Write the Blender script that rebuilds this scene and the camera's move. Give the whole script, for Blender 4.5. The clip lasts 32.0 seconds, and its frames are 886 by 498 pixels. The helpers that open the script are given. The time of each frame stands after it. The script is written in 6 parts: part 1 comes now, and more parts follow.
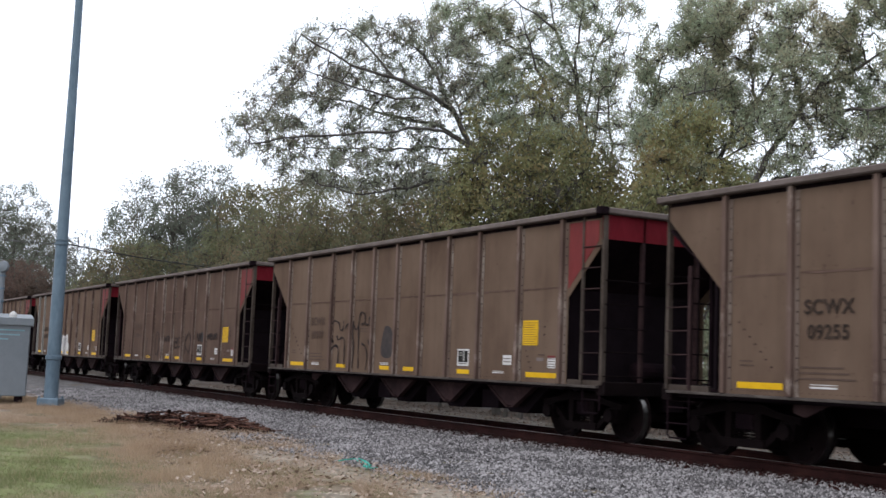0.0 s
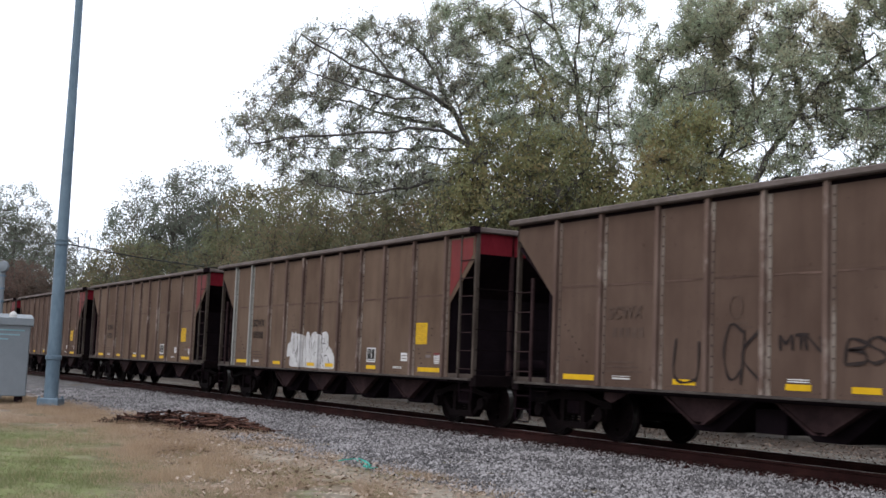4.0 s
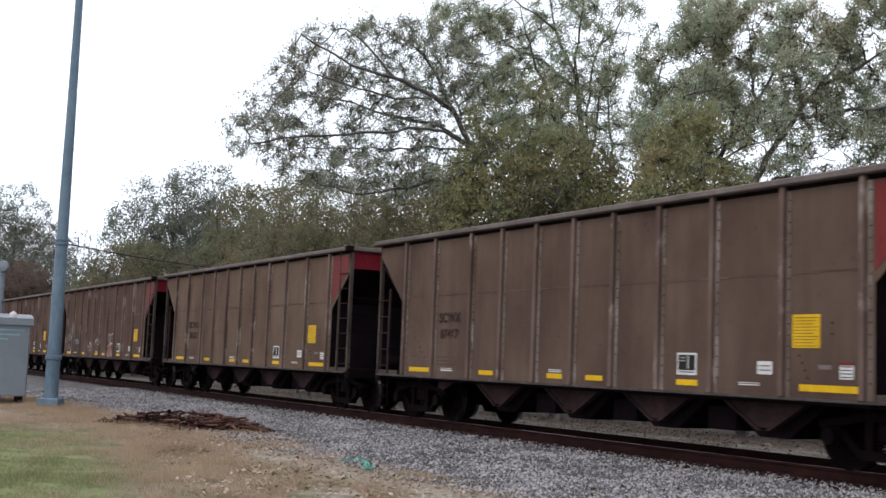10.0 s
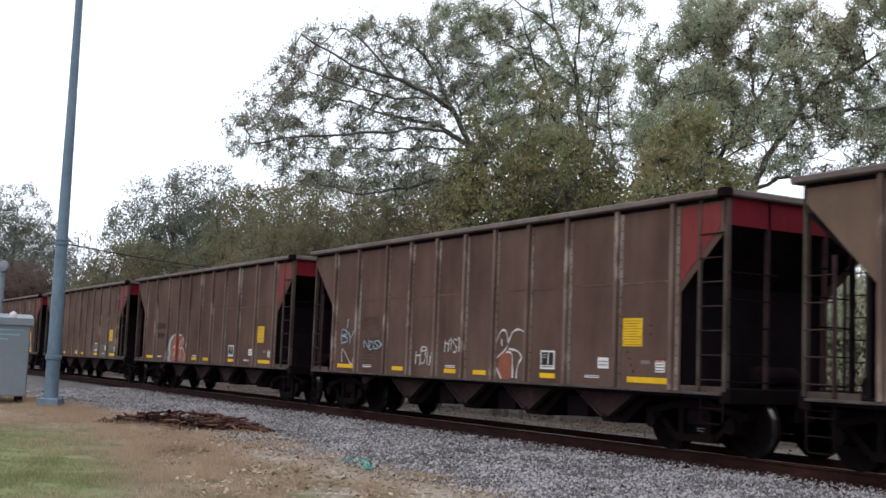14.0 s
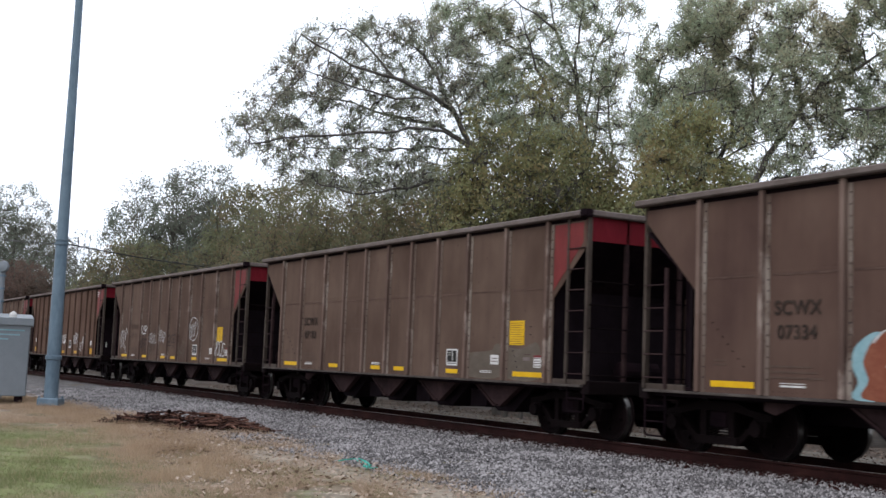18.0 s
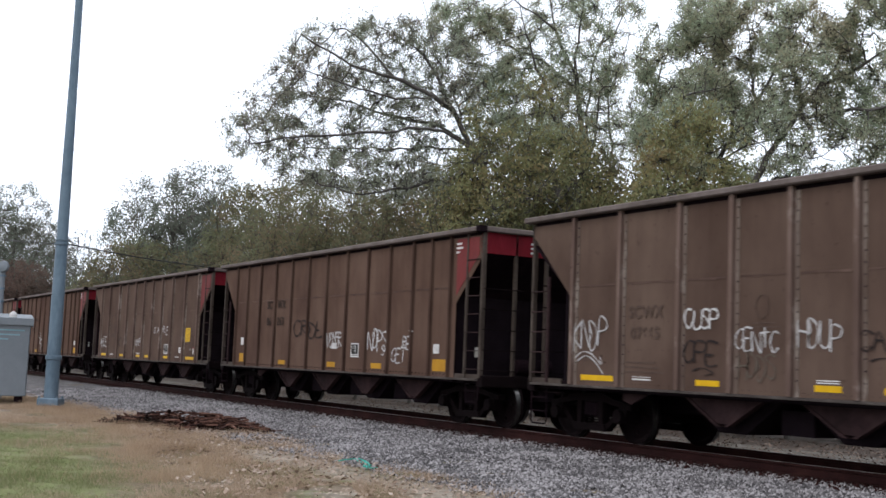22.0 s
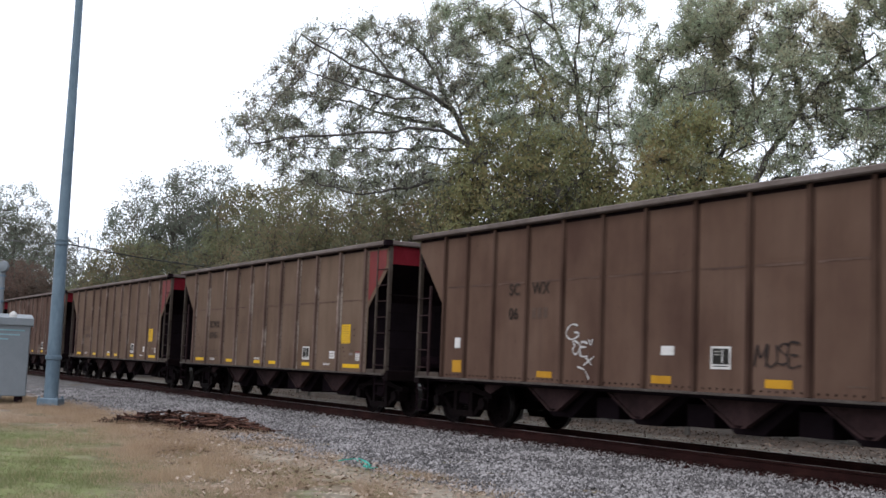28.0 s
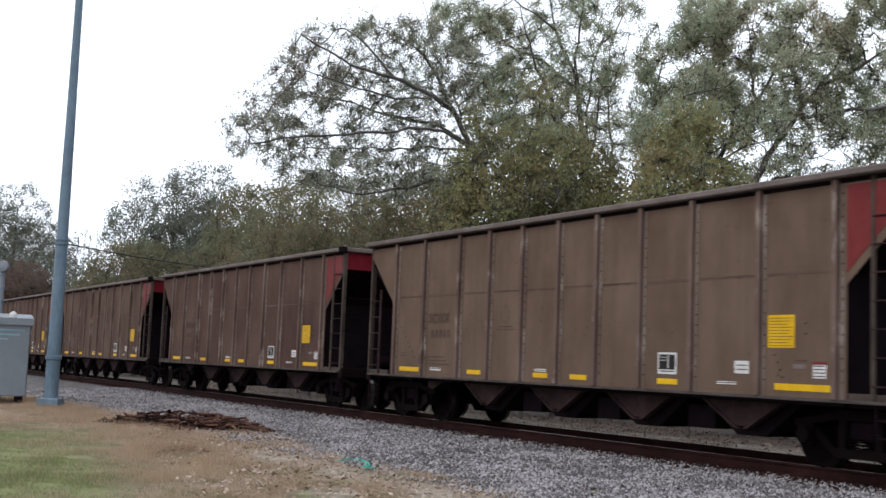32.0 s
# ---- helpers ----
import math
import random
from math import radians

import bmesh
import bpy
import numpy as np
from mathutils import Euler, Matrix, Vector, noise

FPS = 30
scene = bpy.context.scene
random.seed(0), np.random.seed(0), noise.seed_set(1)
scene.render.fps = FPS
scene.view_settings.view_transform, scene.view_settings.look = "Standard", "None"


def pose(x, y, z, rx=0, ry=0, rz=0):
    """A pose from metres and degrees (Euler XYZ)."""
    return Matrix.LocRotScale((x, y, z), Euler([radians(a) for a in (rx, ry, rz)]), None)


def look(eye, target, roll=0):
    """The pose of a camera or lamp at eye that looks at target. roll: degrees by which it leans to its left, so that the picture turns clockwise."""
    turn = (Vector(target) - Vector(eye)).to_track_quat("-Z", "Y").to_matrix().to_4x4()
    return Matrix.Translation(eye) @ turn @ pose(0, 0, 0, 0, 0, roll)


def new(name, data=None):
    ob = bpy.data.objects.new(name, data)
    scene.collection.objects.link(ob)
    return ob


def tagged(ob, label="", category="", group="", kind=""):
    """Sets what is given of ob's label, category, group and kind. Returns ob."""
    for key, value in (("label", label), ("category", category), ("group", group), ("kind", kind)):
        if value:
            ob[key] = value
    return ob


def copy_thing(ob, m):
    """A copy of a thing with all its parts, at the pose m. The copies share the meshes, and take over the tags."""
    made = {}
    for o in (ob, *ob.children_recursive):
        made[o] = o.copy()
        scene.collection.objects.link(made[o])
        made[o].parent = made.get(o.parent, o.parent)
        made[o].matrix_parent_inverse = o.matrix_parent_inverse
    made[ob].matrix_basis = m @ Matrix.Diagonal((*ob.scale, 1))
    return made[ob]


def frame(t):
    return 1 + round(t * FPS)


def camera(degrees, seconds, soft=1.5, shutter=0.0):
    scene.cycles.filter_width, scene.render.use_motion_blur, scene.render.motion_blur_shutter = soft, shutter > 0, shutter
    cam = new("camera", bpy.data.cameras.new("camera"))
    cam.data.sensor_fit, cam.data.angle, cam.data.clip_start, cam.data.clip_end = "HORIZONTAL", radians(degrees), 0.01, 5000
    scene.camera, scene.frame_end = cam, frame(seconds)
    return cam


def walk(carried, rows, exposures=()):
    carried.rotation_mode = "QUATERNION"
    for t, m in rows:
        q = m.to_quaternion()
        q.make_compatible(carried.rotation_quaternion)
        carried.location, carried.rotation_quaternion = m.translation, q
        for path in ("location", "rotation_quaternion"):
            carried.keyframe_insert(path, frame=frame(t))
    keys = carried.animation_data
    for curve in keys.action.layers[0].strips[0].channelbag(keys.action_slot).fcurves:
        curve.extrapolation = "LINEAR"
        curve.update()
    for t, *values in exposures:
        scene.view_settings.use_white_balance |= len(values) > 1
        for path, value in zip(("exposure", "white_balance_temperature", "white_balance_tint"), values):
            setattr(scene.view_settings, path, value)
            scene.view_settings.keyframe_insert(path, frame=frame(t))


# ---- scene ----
# World: x runs along the track (the train heads towards +x), y across it, z = 0 at the top of the rails.
RAIL_Y = (12.93, 14.365)
MID_Y = 13.648
GROUND = -0.40

cam = camera(41.5, 32.0, soft=1.5, shutter=0.25)
EYE = (0.0, 0.0, 1.209)
AIM = (-86.160, 49.798, 1.209 + 9.829)
walk(cam, [(0.0, look(EYE, AIM, 2.264)), (32.0, look(EYE, AIM, 2.264))])

# ---------------------------------------------------------------- light
world = bpy.data.worlds.new("overcast_sky")
scene.world = world
world.use_nodes = True
wn, wl = world.node_tree.nodes, world.node_tree.links
wn.clear()
sky = wn.new("ShaderNodeTexSky")
sky.sky_type = "NISHITA"
sky.sun_disc = False
sky.sun_elevation = radians(38)
sky.sun_rotation = radians(200)
sky.dust_density = 3.0
soft_sky = wn.new("ShaderNodeHueSaturation")
soft_sky.inputs["Saturation"].default_value = 0.30
cloud = wn.new("ShaderNodeTexNoise")
cloud.inputs["Scale"].default_value = 2.2
cloud.inputs["Detail"].default_value = 6
ramp = wn.new("ShaderNodeValToRGB")
ramp.color_ramp.elements[0].position, ramp.color_ramp.elements[1].position = 0.36, 0.56
ramp.color_ramp.elements[0].color = (0.72, 0.72, 0.72, 1)
ramp.color_ramp.elements[1].color = (1, 1, 1, 1)
mixer = wn.new("ShaderNodeMix")
mixer.data_type = "RGBA"
mixer.inputs[7].default_value = (10.3, 11.0, 12.35, 1)
backdrop = wn.new("ShaderNodeBackground")
backdrop.inputs["Strength"].default_value = 0.14
wout = wn.new("ShaderNodeOutputWorld")
wl.new(sky.outputs[0], soft_sky.inputs["Color"])
wl.new(cloud.outputs["Fac"], ramp.inputs[0])
wl.new(ramp.outputs[0], mixer.inputs[0])
wl.new(soft_sky.outputs[0], mixer.inputs[6])
wl.new(mixer.outputs[2], backdrop.inputs["Color"])
wl.new(backdrop.outputs[0], wout.inputs["Surface"])

sun = new("sun", bpy.data.lights.new("sun", "SUN"))
sun.data.energy = 1.08
sun.data.angle = radians(25)
sun.data.color = (1.0, 0.985, 0.97)
sun.matrix_world = look((0, 0, 30), (-6, 26, 0))
scene.view_settings.exposure = 0.0


# ---------------------------------------------------------------- materials
def material(name, colours, rough=0.8, scale=3.0, metal=0.0, bump=0.2, fine=40.0, stretch=(1, 1, 1), vary=0.0, islands=0.0, spec=0.14,
             generated=False):
    """Noise at two scales between the colours, with bump and some change from piece to piece."""
    m = bpy.data.materials.new(name)
    m.use_nodes = True
    n, l = m.node_tree.nodes, m.node_tree.links
    b = n["Principled BSDF"]
    b.inputs["Metallic"].default_value = metal
    b.inputs["Specular IOR Level"].default_value = spec
    co = n.new("ShaderNodeTexCoord")
    mp = n.new("ShaderNodeMapping")
    mp.inputs["Scale"].default_value = stretch
    l.new(co.outputs["Object"], mp.inputs[0])
    big, small = n.new("ShaderNodeTexNoise"), n.new("ShaderNodeTexNoise")
    for node, sc, detail in ((big, scale, 5), (small, fine, 4)):
        l.new(mp.outputs[0], node.inputs["Vector"])
        node.inputs["Scale"].default_value = sc
        node.inputs["Detail"].default_value = detail
        node.inputs["Roughness"].default_value = 0.62
    add = n.new("ShaderNodeMath")
    add.operation = "MULTIPLY_ADD"
    l.new(small.outputs["Fac"], add.inputs[0])
    add.inputs[1].default_value = 0.45
    l.new(big.outputs["Fac"], add.inputs[2])
    last = add.outputs[0]
    for weight, kind in ((vary, "ShaderNodeObjectInfo"), (islands, "ShaderNodeNewGeometry")):
        if weight:
            info = n.new(kind)
            more = n.new("ShaderNodeMath")
            more.operation = "MULTIPLY_ADD"
            l.new(info.outputs["Random" if kind == "ShaderNodeObjectInfo" else "Random Per Island"], more.inputs[0])
            more.inputs[1].default_value = weight
            l.new(last, more.inputs[2])
            less = n.new("ShaderNodeMath")
            less.operation = "SUBTRACT"
            l.new(more.outputs[0], less.inputs[0])
            less.inputs[1].default_value = weight / 2
            last = less.outputs[0]
    r = n.new("ShaderNodeValToRGB")
    els = r.color_ramp.elements
    while len(els) < len(colours):
        els.new(0.5)
    for i, c in enumerate(colours):
        els[i].position = 0.5 + 0.44 * i / max(1, len(colours) - 1)
        els[i].color = (*c, 1)
    l.new(last, r.inputs[0])
    l.new(r.outputs[0], b.inputs["Base Color"])
    rr = n.new("ShaderNodeMapRange")
    rr.inputs["To Min"].default_value, rr.inputs["To Max"].default_value = max(0.05, rough - 0.12), min(1, rough + 0.1)
    l.new(small.outputs["Fac"], rr.inputs["Value"])
    l.new(rr.outputs[0], b.inputs["Roughness"])
    if bump:
        bp = n.new("ShaderNodeBump")
        bp.inputs["Strength"].default_value = bump
        bp.inputs["Distance"].default_value = 0.02
        l.new(small.outputs["Fac"], bp.inputs["Height"])
        l.new(bp.outputs[0], b.inputs["Normal"])
    return m


def leaf_material(name, colours, glow=0.3):
    """Leaves: hue by patches of the crown and by single leaf, with light coming through."""
    m = material(name, colours, rough=0.7, scale=0.35, fine=1.3, bump=0, islands=0.24, spec=0.15)
    n, l = m.node_tree.nodes, m.node_tree.links
    b = n["Principled BSDF"]
    tr = n.new("ShaderNodeBsdfTranslucent")
    mx = n.new("ShaderNodeMixShader")
    mx.inputs[0].default_value = glow
    l.new(b.inputs["Base Color"].links[0].from_socket, tr.inputs["Color"])
    l.new(b.outputs[0], mx.inputs[1])
    l.new(tr.outputs[0], mx.inputs[2])
    l.new(mx.outputs[0], n["Material Output"].inputs["Surface"])
    return m


def car_paint(name, dark, mid, light, streaks=0.5, worn=None, worn_from=0.60):
    """Matt weathered paint on dented sheet: broad mottling, thin run-off streaks, specks of rust, and worn patches if given."""
    m = bpy.data.materials.new(name)
    m.use_nodes = True
    n, l = m.node_tree.nodes, m.node_tree.links
    b = n["Principled BSDF"]
    b.inputs["Specular IOR Level"].default_value = 0.03
    co, info, shift = n.new("ShaderNodeTexCoord"), n.new("ShaderNodeObjectInfo"), n.new("ShaderNodeVectorMath")
    shift.operation = "MULTIPLY_ADD"
    l.new(info.outputs["Random"], shift.inputs[0])
    shift.inputs[1].default_value = (37.0, 11.0, 23.0)
    l.new(co.outputs["Object"], shift.inputs[2])

    def cloud_of(scale, stretch, detail, rough=0.55):
        mp, nz = n.new("ShaderNodeMapping"), n.new("ShaderNodeTexNoise")
        mp.inputs["Scale"].default_value = stretch
        nz.inputs["Scale"].default_value, nz.inputs["Detail"].default_value, nz.inputs["Roughness"].default_value = scale, detail, rough
        l.new(shift.outputs[0], mp.inputs[0])
        l.new(mp.outputs[0], nz.inputs["Vector"])
        return nz.outputs["Fac"]

    def ramp_of(source, *stops):
        r = n.new("ShaderNodeValToRGB")
        els = r.color_ramp.elements
        while len(els) < len(stops):
            els.new(0.5)
        for el, (at, c) in zip(els, stops):
            el.position, el.color = at, (*c, 1)
        l.new(source, r.inputs[0])
        return r.outputs[0]

    def mixed(kind, fac, p, q):
        mx = n.new("ShaderNodeMix")
        mx.data_type, mx.blend_type = "RGBA", kind
        for at, v in ((0, fac), (6, p), (7, q)):
            if isinstance(v, (int, float)):
                mx.inputs[at].default_value = v
            elif isinstance(v, tuple):
                mx.inputs[at].default_value = (*v, 1)
            else:
                l.new(v, mx.inputs[at])
        return mx.outputs[2]

    last = ramp_of(cloud_of(0.8, (1, 1, 0.7), 4), (0.30, dark), (0.50, mid), (0.70, light))
    run = ramp_of(cloud_of(1.0, (4.5, 1, 0.22), 4, 0.6), (0.32, (0.72, 0.70, 0.70)), (0.50, (1, 1, 1)), (0.70, (1.16, 1.15, 1.14)))
    last = mixed("MULTIPLY", streaks, last, run)
    if worn:
        last = mixed("MIX", ramp_of(cloud_of(2.2, (1, 1, 0.5), 5, 0.65), (worn_from, (0, 0, 0)), (worn_from + 0.10, (1, 1, 1))), last, worn)
    speck = ramp_of(cloud_of(13.0, (1, 1, 0.8), 3, 0.6), (0.66, (0, 0, 0)), (0.76, (0.55, 0.55, 0.55)))
    last = mixed("MIX", speck, last, (0.026, 0.013, 0.010))
    l.new(last, b.inputs["Base Color"])
    rr = n.new("ShaderNodeMapRange")
    rr.inputs["To Min"].default_value, rr.inputs["To Max"].default_value = 0.76, 0.95
    l.new(cloud_of(6.0, (1, 1, 1), 4), rr.inputs["Value"])
    l.new(rr.outputs[0], b.inputs["Roughness"])
    bp = n.new("ShaderNodeBump")
    bp.inputs["Strength"].default_value, bp.inputs["Distance"].default_value = 0.35, 0.05
    l.new(cloud_of(1.5, (1, 1, 0.8), 2), bp.inputs["Height"])
    l.new(bp.outputs[0], b.inputs["Normal"])
    return m


PAINT = car_paint("weathered_brown_paint", (0.064, 0.040, 0.031), (0.086, 0.056, 0.0435), (0.107, 0.072, 0.056), 0.28)
PAINT_LIGHT = car_paint("dusty_tan_brown_paint", (0.082, 0.053, 0.0385), (0.109, 0.073, 0.0535), (0.133, 0.092, 0.068), 0.28)
PAINT_DARK = car_paint("dark_rusty_brown_paint", (0.0552, 0.0322, 0.028), (0.0791, 0.0483, 0.0385), (0.0984, 0.0626, 0.05), 0.28)
PAINT_B = car_paint("weathered_red_brown_paint", (0.0618, 0.0351, 0.0275), (0.0872, 0.0526, 0.0392), (0.108, 0.0682, 0.052), 0.28)
POST = car_paint("post_paint", (0.0785, 0.0505, 0.0422), (0.111, 0.074, 0.061), (0.1536, 0.1084, 0.09084), 0.5, (0.2232, 0.1752, 0.1512), 0.56)
FLANGE = car_paint("worn_flange", (0.080, 0.053, 0.043), (0.125, 0.092, 0.076), (0.175, 0.140, 0.120), 0.5, (0.21, 0.175, 0.15), 0.52)
SEAM = car_paint("dirty_weld_seam", (0.0621, 0.03933, 0.03312), (0.0943, 0.0598, 0.04945), (0.1265, 0.08165, 0.06728), 0.5)
POST_B = car_paint("dark_channel_post", (0.037, 0.02072, 0.01628), (0.0592, 0.03478, 0.02664), (0.0814, 0.05032, 0.03848), 0.7)
LADDER = material("dim_ladder_paint", [(0.026, 0.0179, 0.0142), (0.0495, 0.0363, 0.0289), (0.0758, 0.0575, 0.048)], rough=0.75, scale=1.2, fine=14, bump=0.1)
DUST = material("pale_dust_smear", [(0.0703, 0.05328, 0.0407), (0.0925, 0.074, 0.0592), (0.1295, 0.1095, 0.0925)], rough=0.85, scale=1.2, fine=8, stretch=(0.5, 1, 2), bump=0)
# dusty steel taken down in tone to carry underbody shade
GUSSET = material("dusty_shaded_steel", [(0.01422, 0.008505, 0.008325), (0.0285, 0.0159, 0.01665), (0.04365, 0.0255, 0.02505)], rough=0.9, scale=1.6, fine=14, bump=0.15, spec=0.06)
LIP = material("dusty_sill_steel", [(0.0296, 0.02294, 0.02072), (0.0555, 0.04514, 0.0407), (0.0851, 0.07178, 0.06512)], rough=0.85, scale=1.8, fine=14, stretch=(1, 1, 3), bump=0.1, spec=0.12)
CHORD = material("dusty_top_chord", [(0.06904, 0.05227, 0.0462), (0.1081, 0.08474, 0.07722), (0.1478, 0.1171, 0.1101)], rough=0.75, scale=1.0, fine=12, bump=0.1)
SILVER = material("bare_silver_post", [(0.178, 0.168, 0.154), (0.246, 0.236, 0.218)], rough=0.55, scale=2, fine=20, bump=0.1)
RED = material("faded_red_paint", [(0.0773, 0.00888, 0.00932), (0.12, 0.0144, 0.0145), (0.148, 0.0244, 0.0238)], rough=0.6, scale=1.2, fine=10, stretch=(1, 1, 0.4), bump=0.05)
CRIMSON = material("crimson_end_paint", [(0.070, 0.0035, 0.006), (0.110, 0.006, 0.011), (0.140, 0.010, 0.017)], rough=0.7, scale=1.2, fine=10, stretch=(1, 1, 0.4), bump=0.05, spec=0.08)
# soot, darkened further for shade in the end bays and underframe
SOOT_SHADE = material("sooty_shaded_steel", [(0.00444, 0.00222, 0.0037), (0.00777, 0.00444, 0.00592), (0.0161, 0.00814, 0.0104)], rough=0.95, scale=1.5, fine=18, bump=0.25, spec=0.03)
# near black, for the shade inside and beneath the cars
SHADE_BLACK = material("shade_black_steel", [(0.006, 0.004, 0.005), (0.012, 0.008, 0.01)], rough=0.98, scale=1.5, fine=18, bump=0.1, spec=0.02)
# grime plus the shade under the cars, both in the base colour
GRIME_SHADE = material("grimy_shaded_steel", [(0.00241, 0.0012, 0.00144), (0.00433, 0.00216, 0.00241), (0.00818, 0.00433, 0.00481)], spec=0.06, rough=0.9, scale=1.3, fine=16, bump=0.2)
TREAD = material("worn_wheel_steel", [(0.0962, 0.09176, 0.08658), (0.2501, 0.2405, 0.2309)], rough=0.32, scale=6, fine=30, metal=0.95, bump=0.1)
COAL = material("coal", [(0.00592, 0.00592, 0.00592), (0.0222, 0.0222, 0.0222)], rough=0.6, scale=8, fine=30, bump=0.8)
YELLOW = material("yellow_marking", [(0.4706, 0.2664, 0.00444), (0.612, 0.37, 0.00666)], rough=0.6, scale=3, fine=20, bump=0.03)
AMBER = material("dull_amber_marking", [(0.296, 0.1406, 0.00888), (0.4144, 0.2146, 0.0148)], rough=0.65, scale=3, fine=20, bump=0.03)
WHITE = material("dusty_white_marking", [(0.3885, 0.37, 0.3574), (0.6105, 0.592, 0.5824)], rough=0.7, scale=5, fine=30, bump=0.03)
BLACK = material("black_marking", [(0.00888, 0.00814, 0.0074), (0.0222, 0.01998, 0.01776)], rough=0.8, scale=6, fine=30, bump=0.03)
FADED = material("faded_dark_marking", [(0.06, 0.03996, 0.03276), (0.0912, 0.0618, 0.0492)], rough=0.85, scale=6, fine=30, bump=0.03, spec=0.05)
MARK = material("worn_black_stencil", [(0.0175, 0.0125, 0.0112), (0.0325, 0.0238, 0.02), (0.055, 0.0387, 0.0312)], rough=0.85, scale=4, fine=22, bump=0.03, spec=0.05)
DARKTAG = material("dark_grey_spray", [(0.017, 0.013, 0.013), (0.027, 0.020, 0.019), (0.042, 0.030, 0.026)], rough=0.8, scale=2.5, fine=12, bump=0.0, spec=0.06)
SMOKE = material("thin_grey_spray", [(0.0239, 0.0197, 0.0197), (0.0366, 0.0302, 0.0295), (0.0576, 0.0436, 0.038)], rough=0.8, scale=2.2, fine=9, bump=0)
BLUETAG = material("pale_blue_spray", [(0.148, 0.2664, 0.296), (0.222, 0.3404, 0.37)], rough=0.6, scale=5, fine=20, bump=0)
REDTAG = material("orange_red_spray", [(0.148, 0.03996, 0.02146), (0.1924, 0.0666, 0.03848)], rough=0.6, scale=5, fine=20, bump=0)
PALETAG = material("worn_white_spray", [(0.3, 0.282, 0.273), (0.519, 0.503, 0.504)], rough=0.7, scale=2.5, fine=16, bump=0)
# rust with the shadow of rail web and cars darkened into it
SHADED_RUST = material("shaded_rail_rust", [(0.0117, 0.00377, 0.00281), (0.0208, 0.00692, 0.00633), (0.032, 0.0113, 0.00914)], rough=0.9, scale=1.6, fine=30, bump=0.3, spec=0.1)
RAILTOP = material("polished_rail_head", [(0.1184, 0.1036, 0.0962), (0.2368, 0.222, 0.2072)], rough=0.3, scale=2, fine=25, metal=0.8, bump=0.05)
TIE = material("creosoted_timber", [(0.0185, 0.01332, 0.00962), (0.0407, 0.0296, 0.0222), (0.0666, 0.05032, 0.03848)], rough=0.9, scale=3, fine=18, stretch=(6, 1, 6), bump=0.5, vary=0.2)
STONE = material("ballast_stone", [(0.0556, 0.051, 0.0523), (0.154, 0.142, 0.143), (0.301, 0.281, 0.282)], rough=0.9, scale=0.9, fine=30, bump=0.3, islands=0.62)
# darker copy of the ballast stone, for shade beyond the rails
SHADESTONE = material("shaded_ballast_stone", [(0.032, 0.027, 0.026), (0.080, 0.068, 0.064), (0.155, 0.135, 0.128)], rough=0.95, scale=0.9, fine=30, bump=0.3, islands=0.6)
# darker copy of the dead leaves, for the same shade
WOODLITTER = leaf_material("shaded_dead_leaves", [(0.045, 0.028, 0.022), (0.100, 0.068, 0.052), (0.190, 0.140, 0.112)], 0.1)
BED = material("ballast_bed", [(0.0444, 0.0407, 0.04144), (0.0962, 0.0888, 0.0888), (0.1739, 0.1613, 0.1613)], rough=0.95, scale=3.0, fine=26, bump=0.9)
GALV = material("galvanised_steel", [(0.08214, 0.1177, 0.1532), (0.1132, 0.1561, 0.1954), (0.145, 0.1909, 0.2346)], rough=0.5, scale=2.5, fine=14, metal=0.25, bump=0.05, stretch=(1, 1, 0.4))
CASE = material("grey_aluminium", [(0.148, 0.1643, 0.1813), (0.185, 0.2013, 0.2183)], rough=0.5, scale=1.0, fine=12, metal=0.2, bump=0.04)
BARK = material("oak_bark", [(0.0444, 0.03848, 0.03404), (0.0777, 0.06956, 0.06364), (0.1147, 0.1051, 0.09768)], rough=0.95, scale=1.5, fine=10, bump=0.7, stretch=(1, 1, 0.35))
PALEBARK = material("pale_bark", [(0.0888, 0.0814, 0.074), (0.1628, 0.148, 0.1369)], rough=0.95, scale=1.5, fine=10, bump=0.5)
LEAF = leaf_material("oak_leaves", [(0.410, 0.358, 0.246), (0.388, 0.378, 0.260), (0.330, 0.384, 0.264), (0.408, 0.470, 0.334)], 0.5)
LEAF_GREY = leaf_material("greyish_oak_leaves", [(0.309, 0.255, 0.224), (0.317, 0.303, 0.234), (0.286, 0.317, 0.234), (0.349, 0.387, 0.281)], 0.5)
LEAF_DULL = leaf_material("turning_leaves", [(0.2279, 0.1591, 0.1032), (0.2064, 0.172, 0.1015), (0.1651, 0.1737, 0.0989), (0.1961, 0.2064, 0.1247)], 0.5)
LEAF_GOLD = leaf_material("golden_olive_leaves", [(0.301, 0.221, 0.117), (0.272, 0.235, 0.113), (0.23, 0.239, 0.117), (0.276, 0.289, 0.153)], 0.5)
# grey-blue cast of distance haze mixed into the leaf colour
LEAF_FAR = leaf_material("hazy_far_leaves", [(0.2021, 0.1763, 0.1523), (0.1738, 0.1849, 0.1477), (0.1738, 0.2107, 0.1625)], 0.5)
LEAF_RED = leaf_material("russet_leaves", [(0.150, 0.092, 0.078), (0.165, 0.112, 0.090), (0.140, 0.115, 0.090)], 0.5)
STRAW = leaf_material("dry_grass", [(0.333, 0.242, 0.168), (0.389, 0.287, 0.202), (0.444, 0.345, 0.26)], 0.35)
SEDGE = leaf_material("reddish_dry_grass", [(0.302, 0.204, 0.133), (0.373, 0.266, 0.178), (0.444, 0.337, 0.231)], 0.4)
GREEN = leaf_material("green_grass", [(0.139, 0.157, 0.0635), (0.171, 0.19, 0.0816), (0.23, 0.227, 0.128)], 0.4)
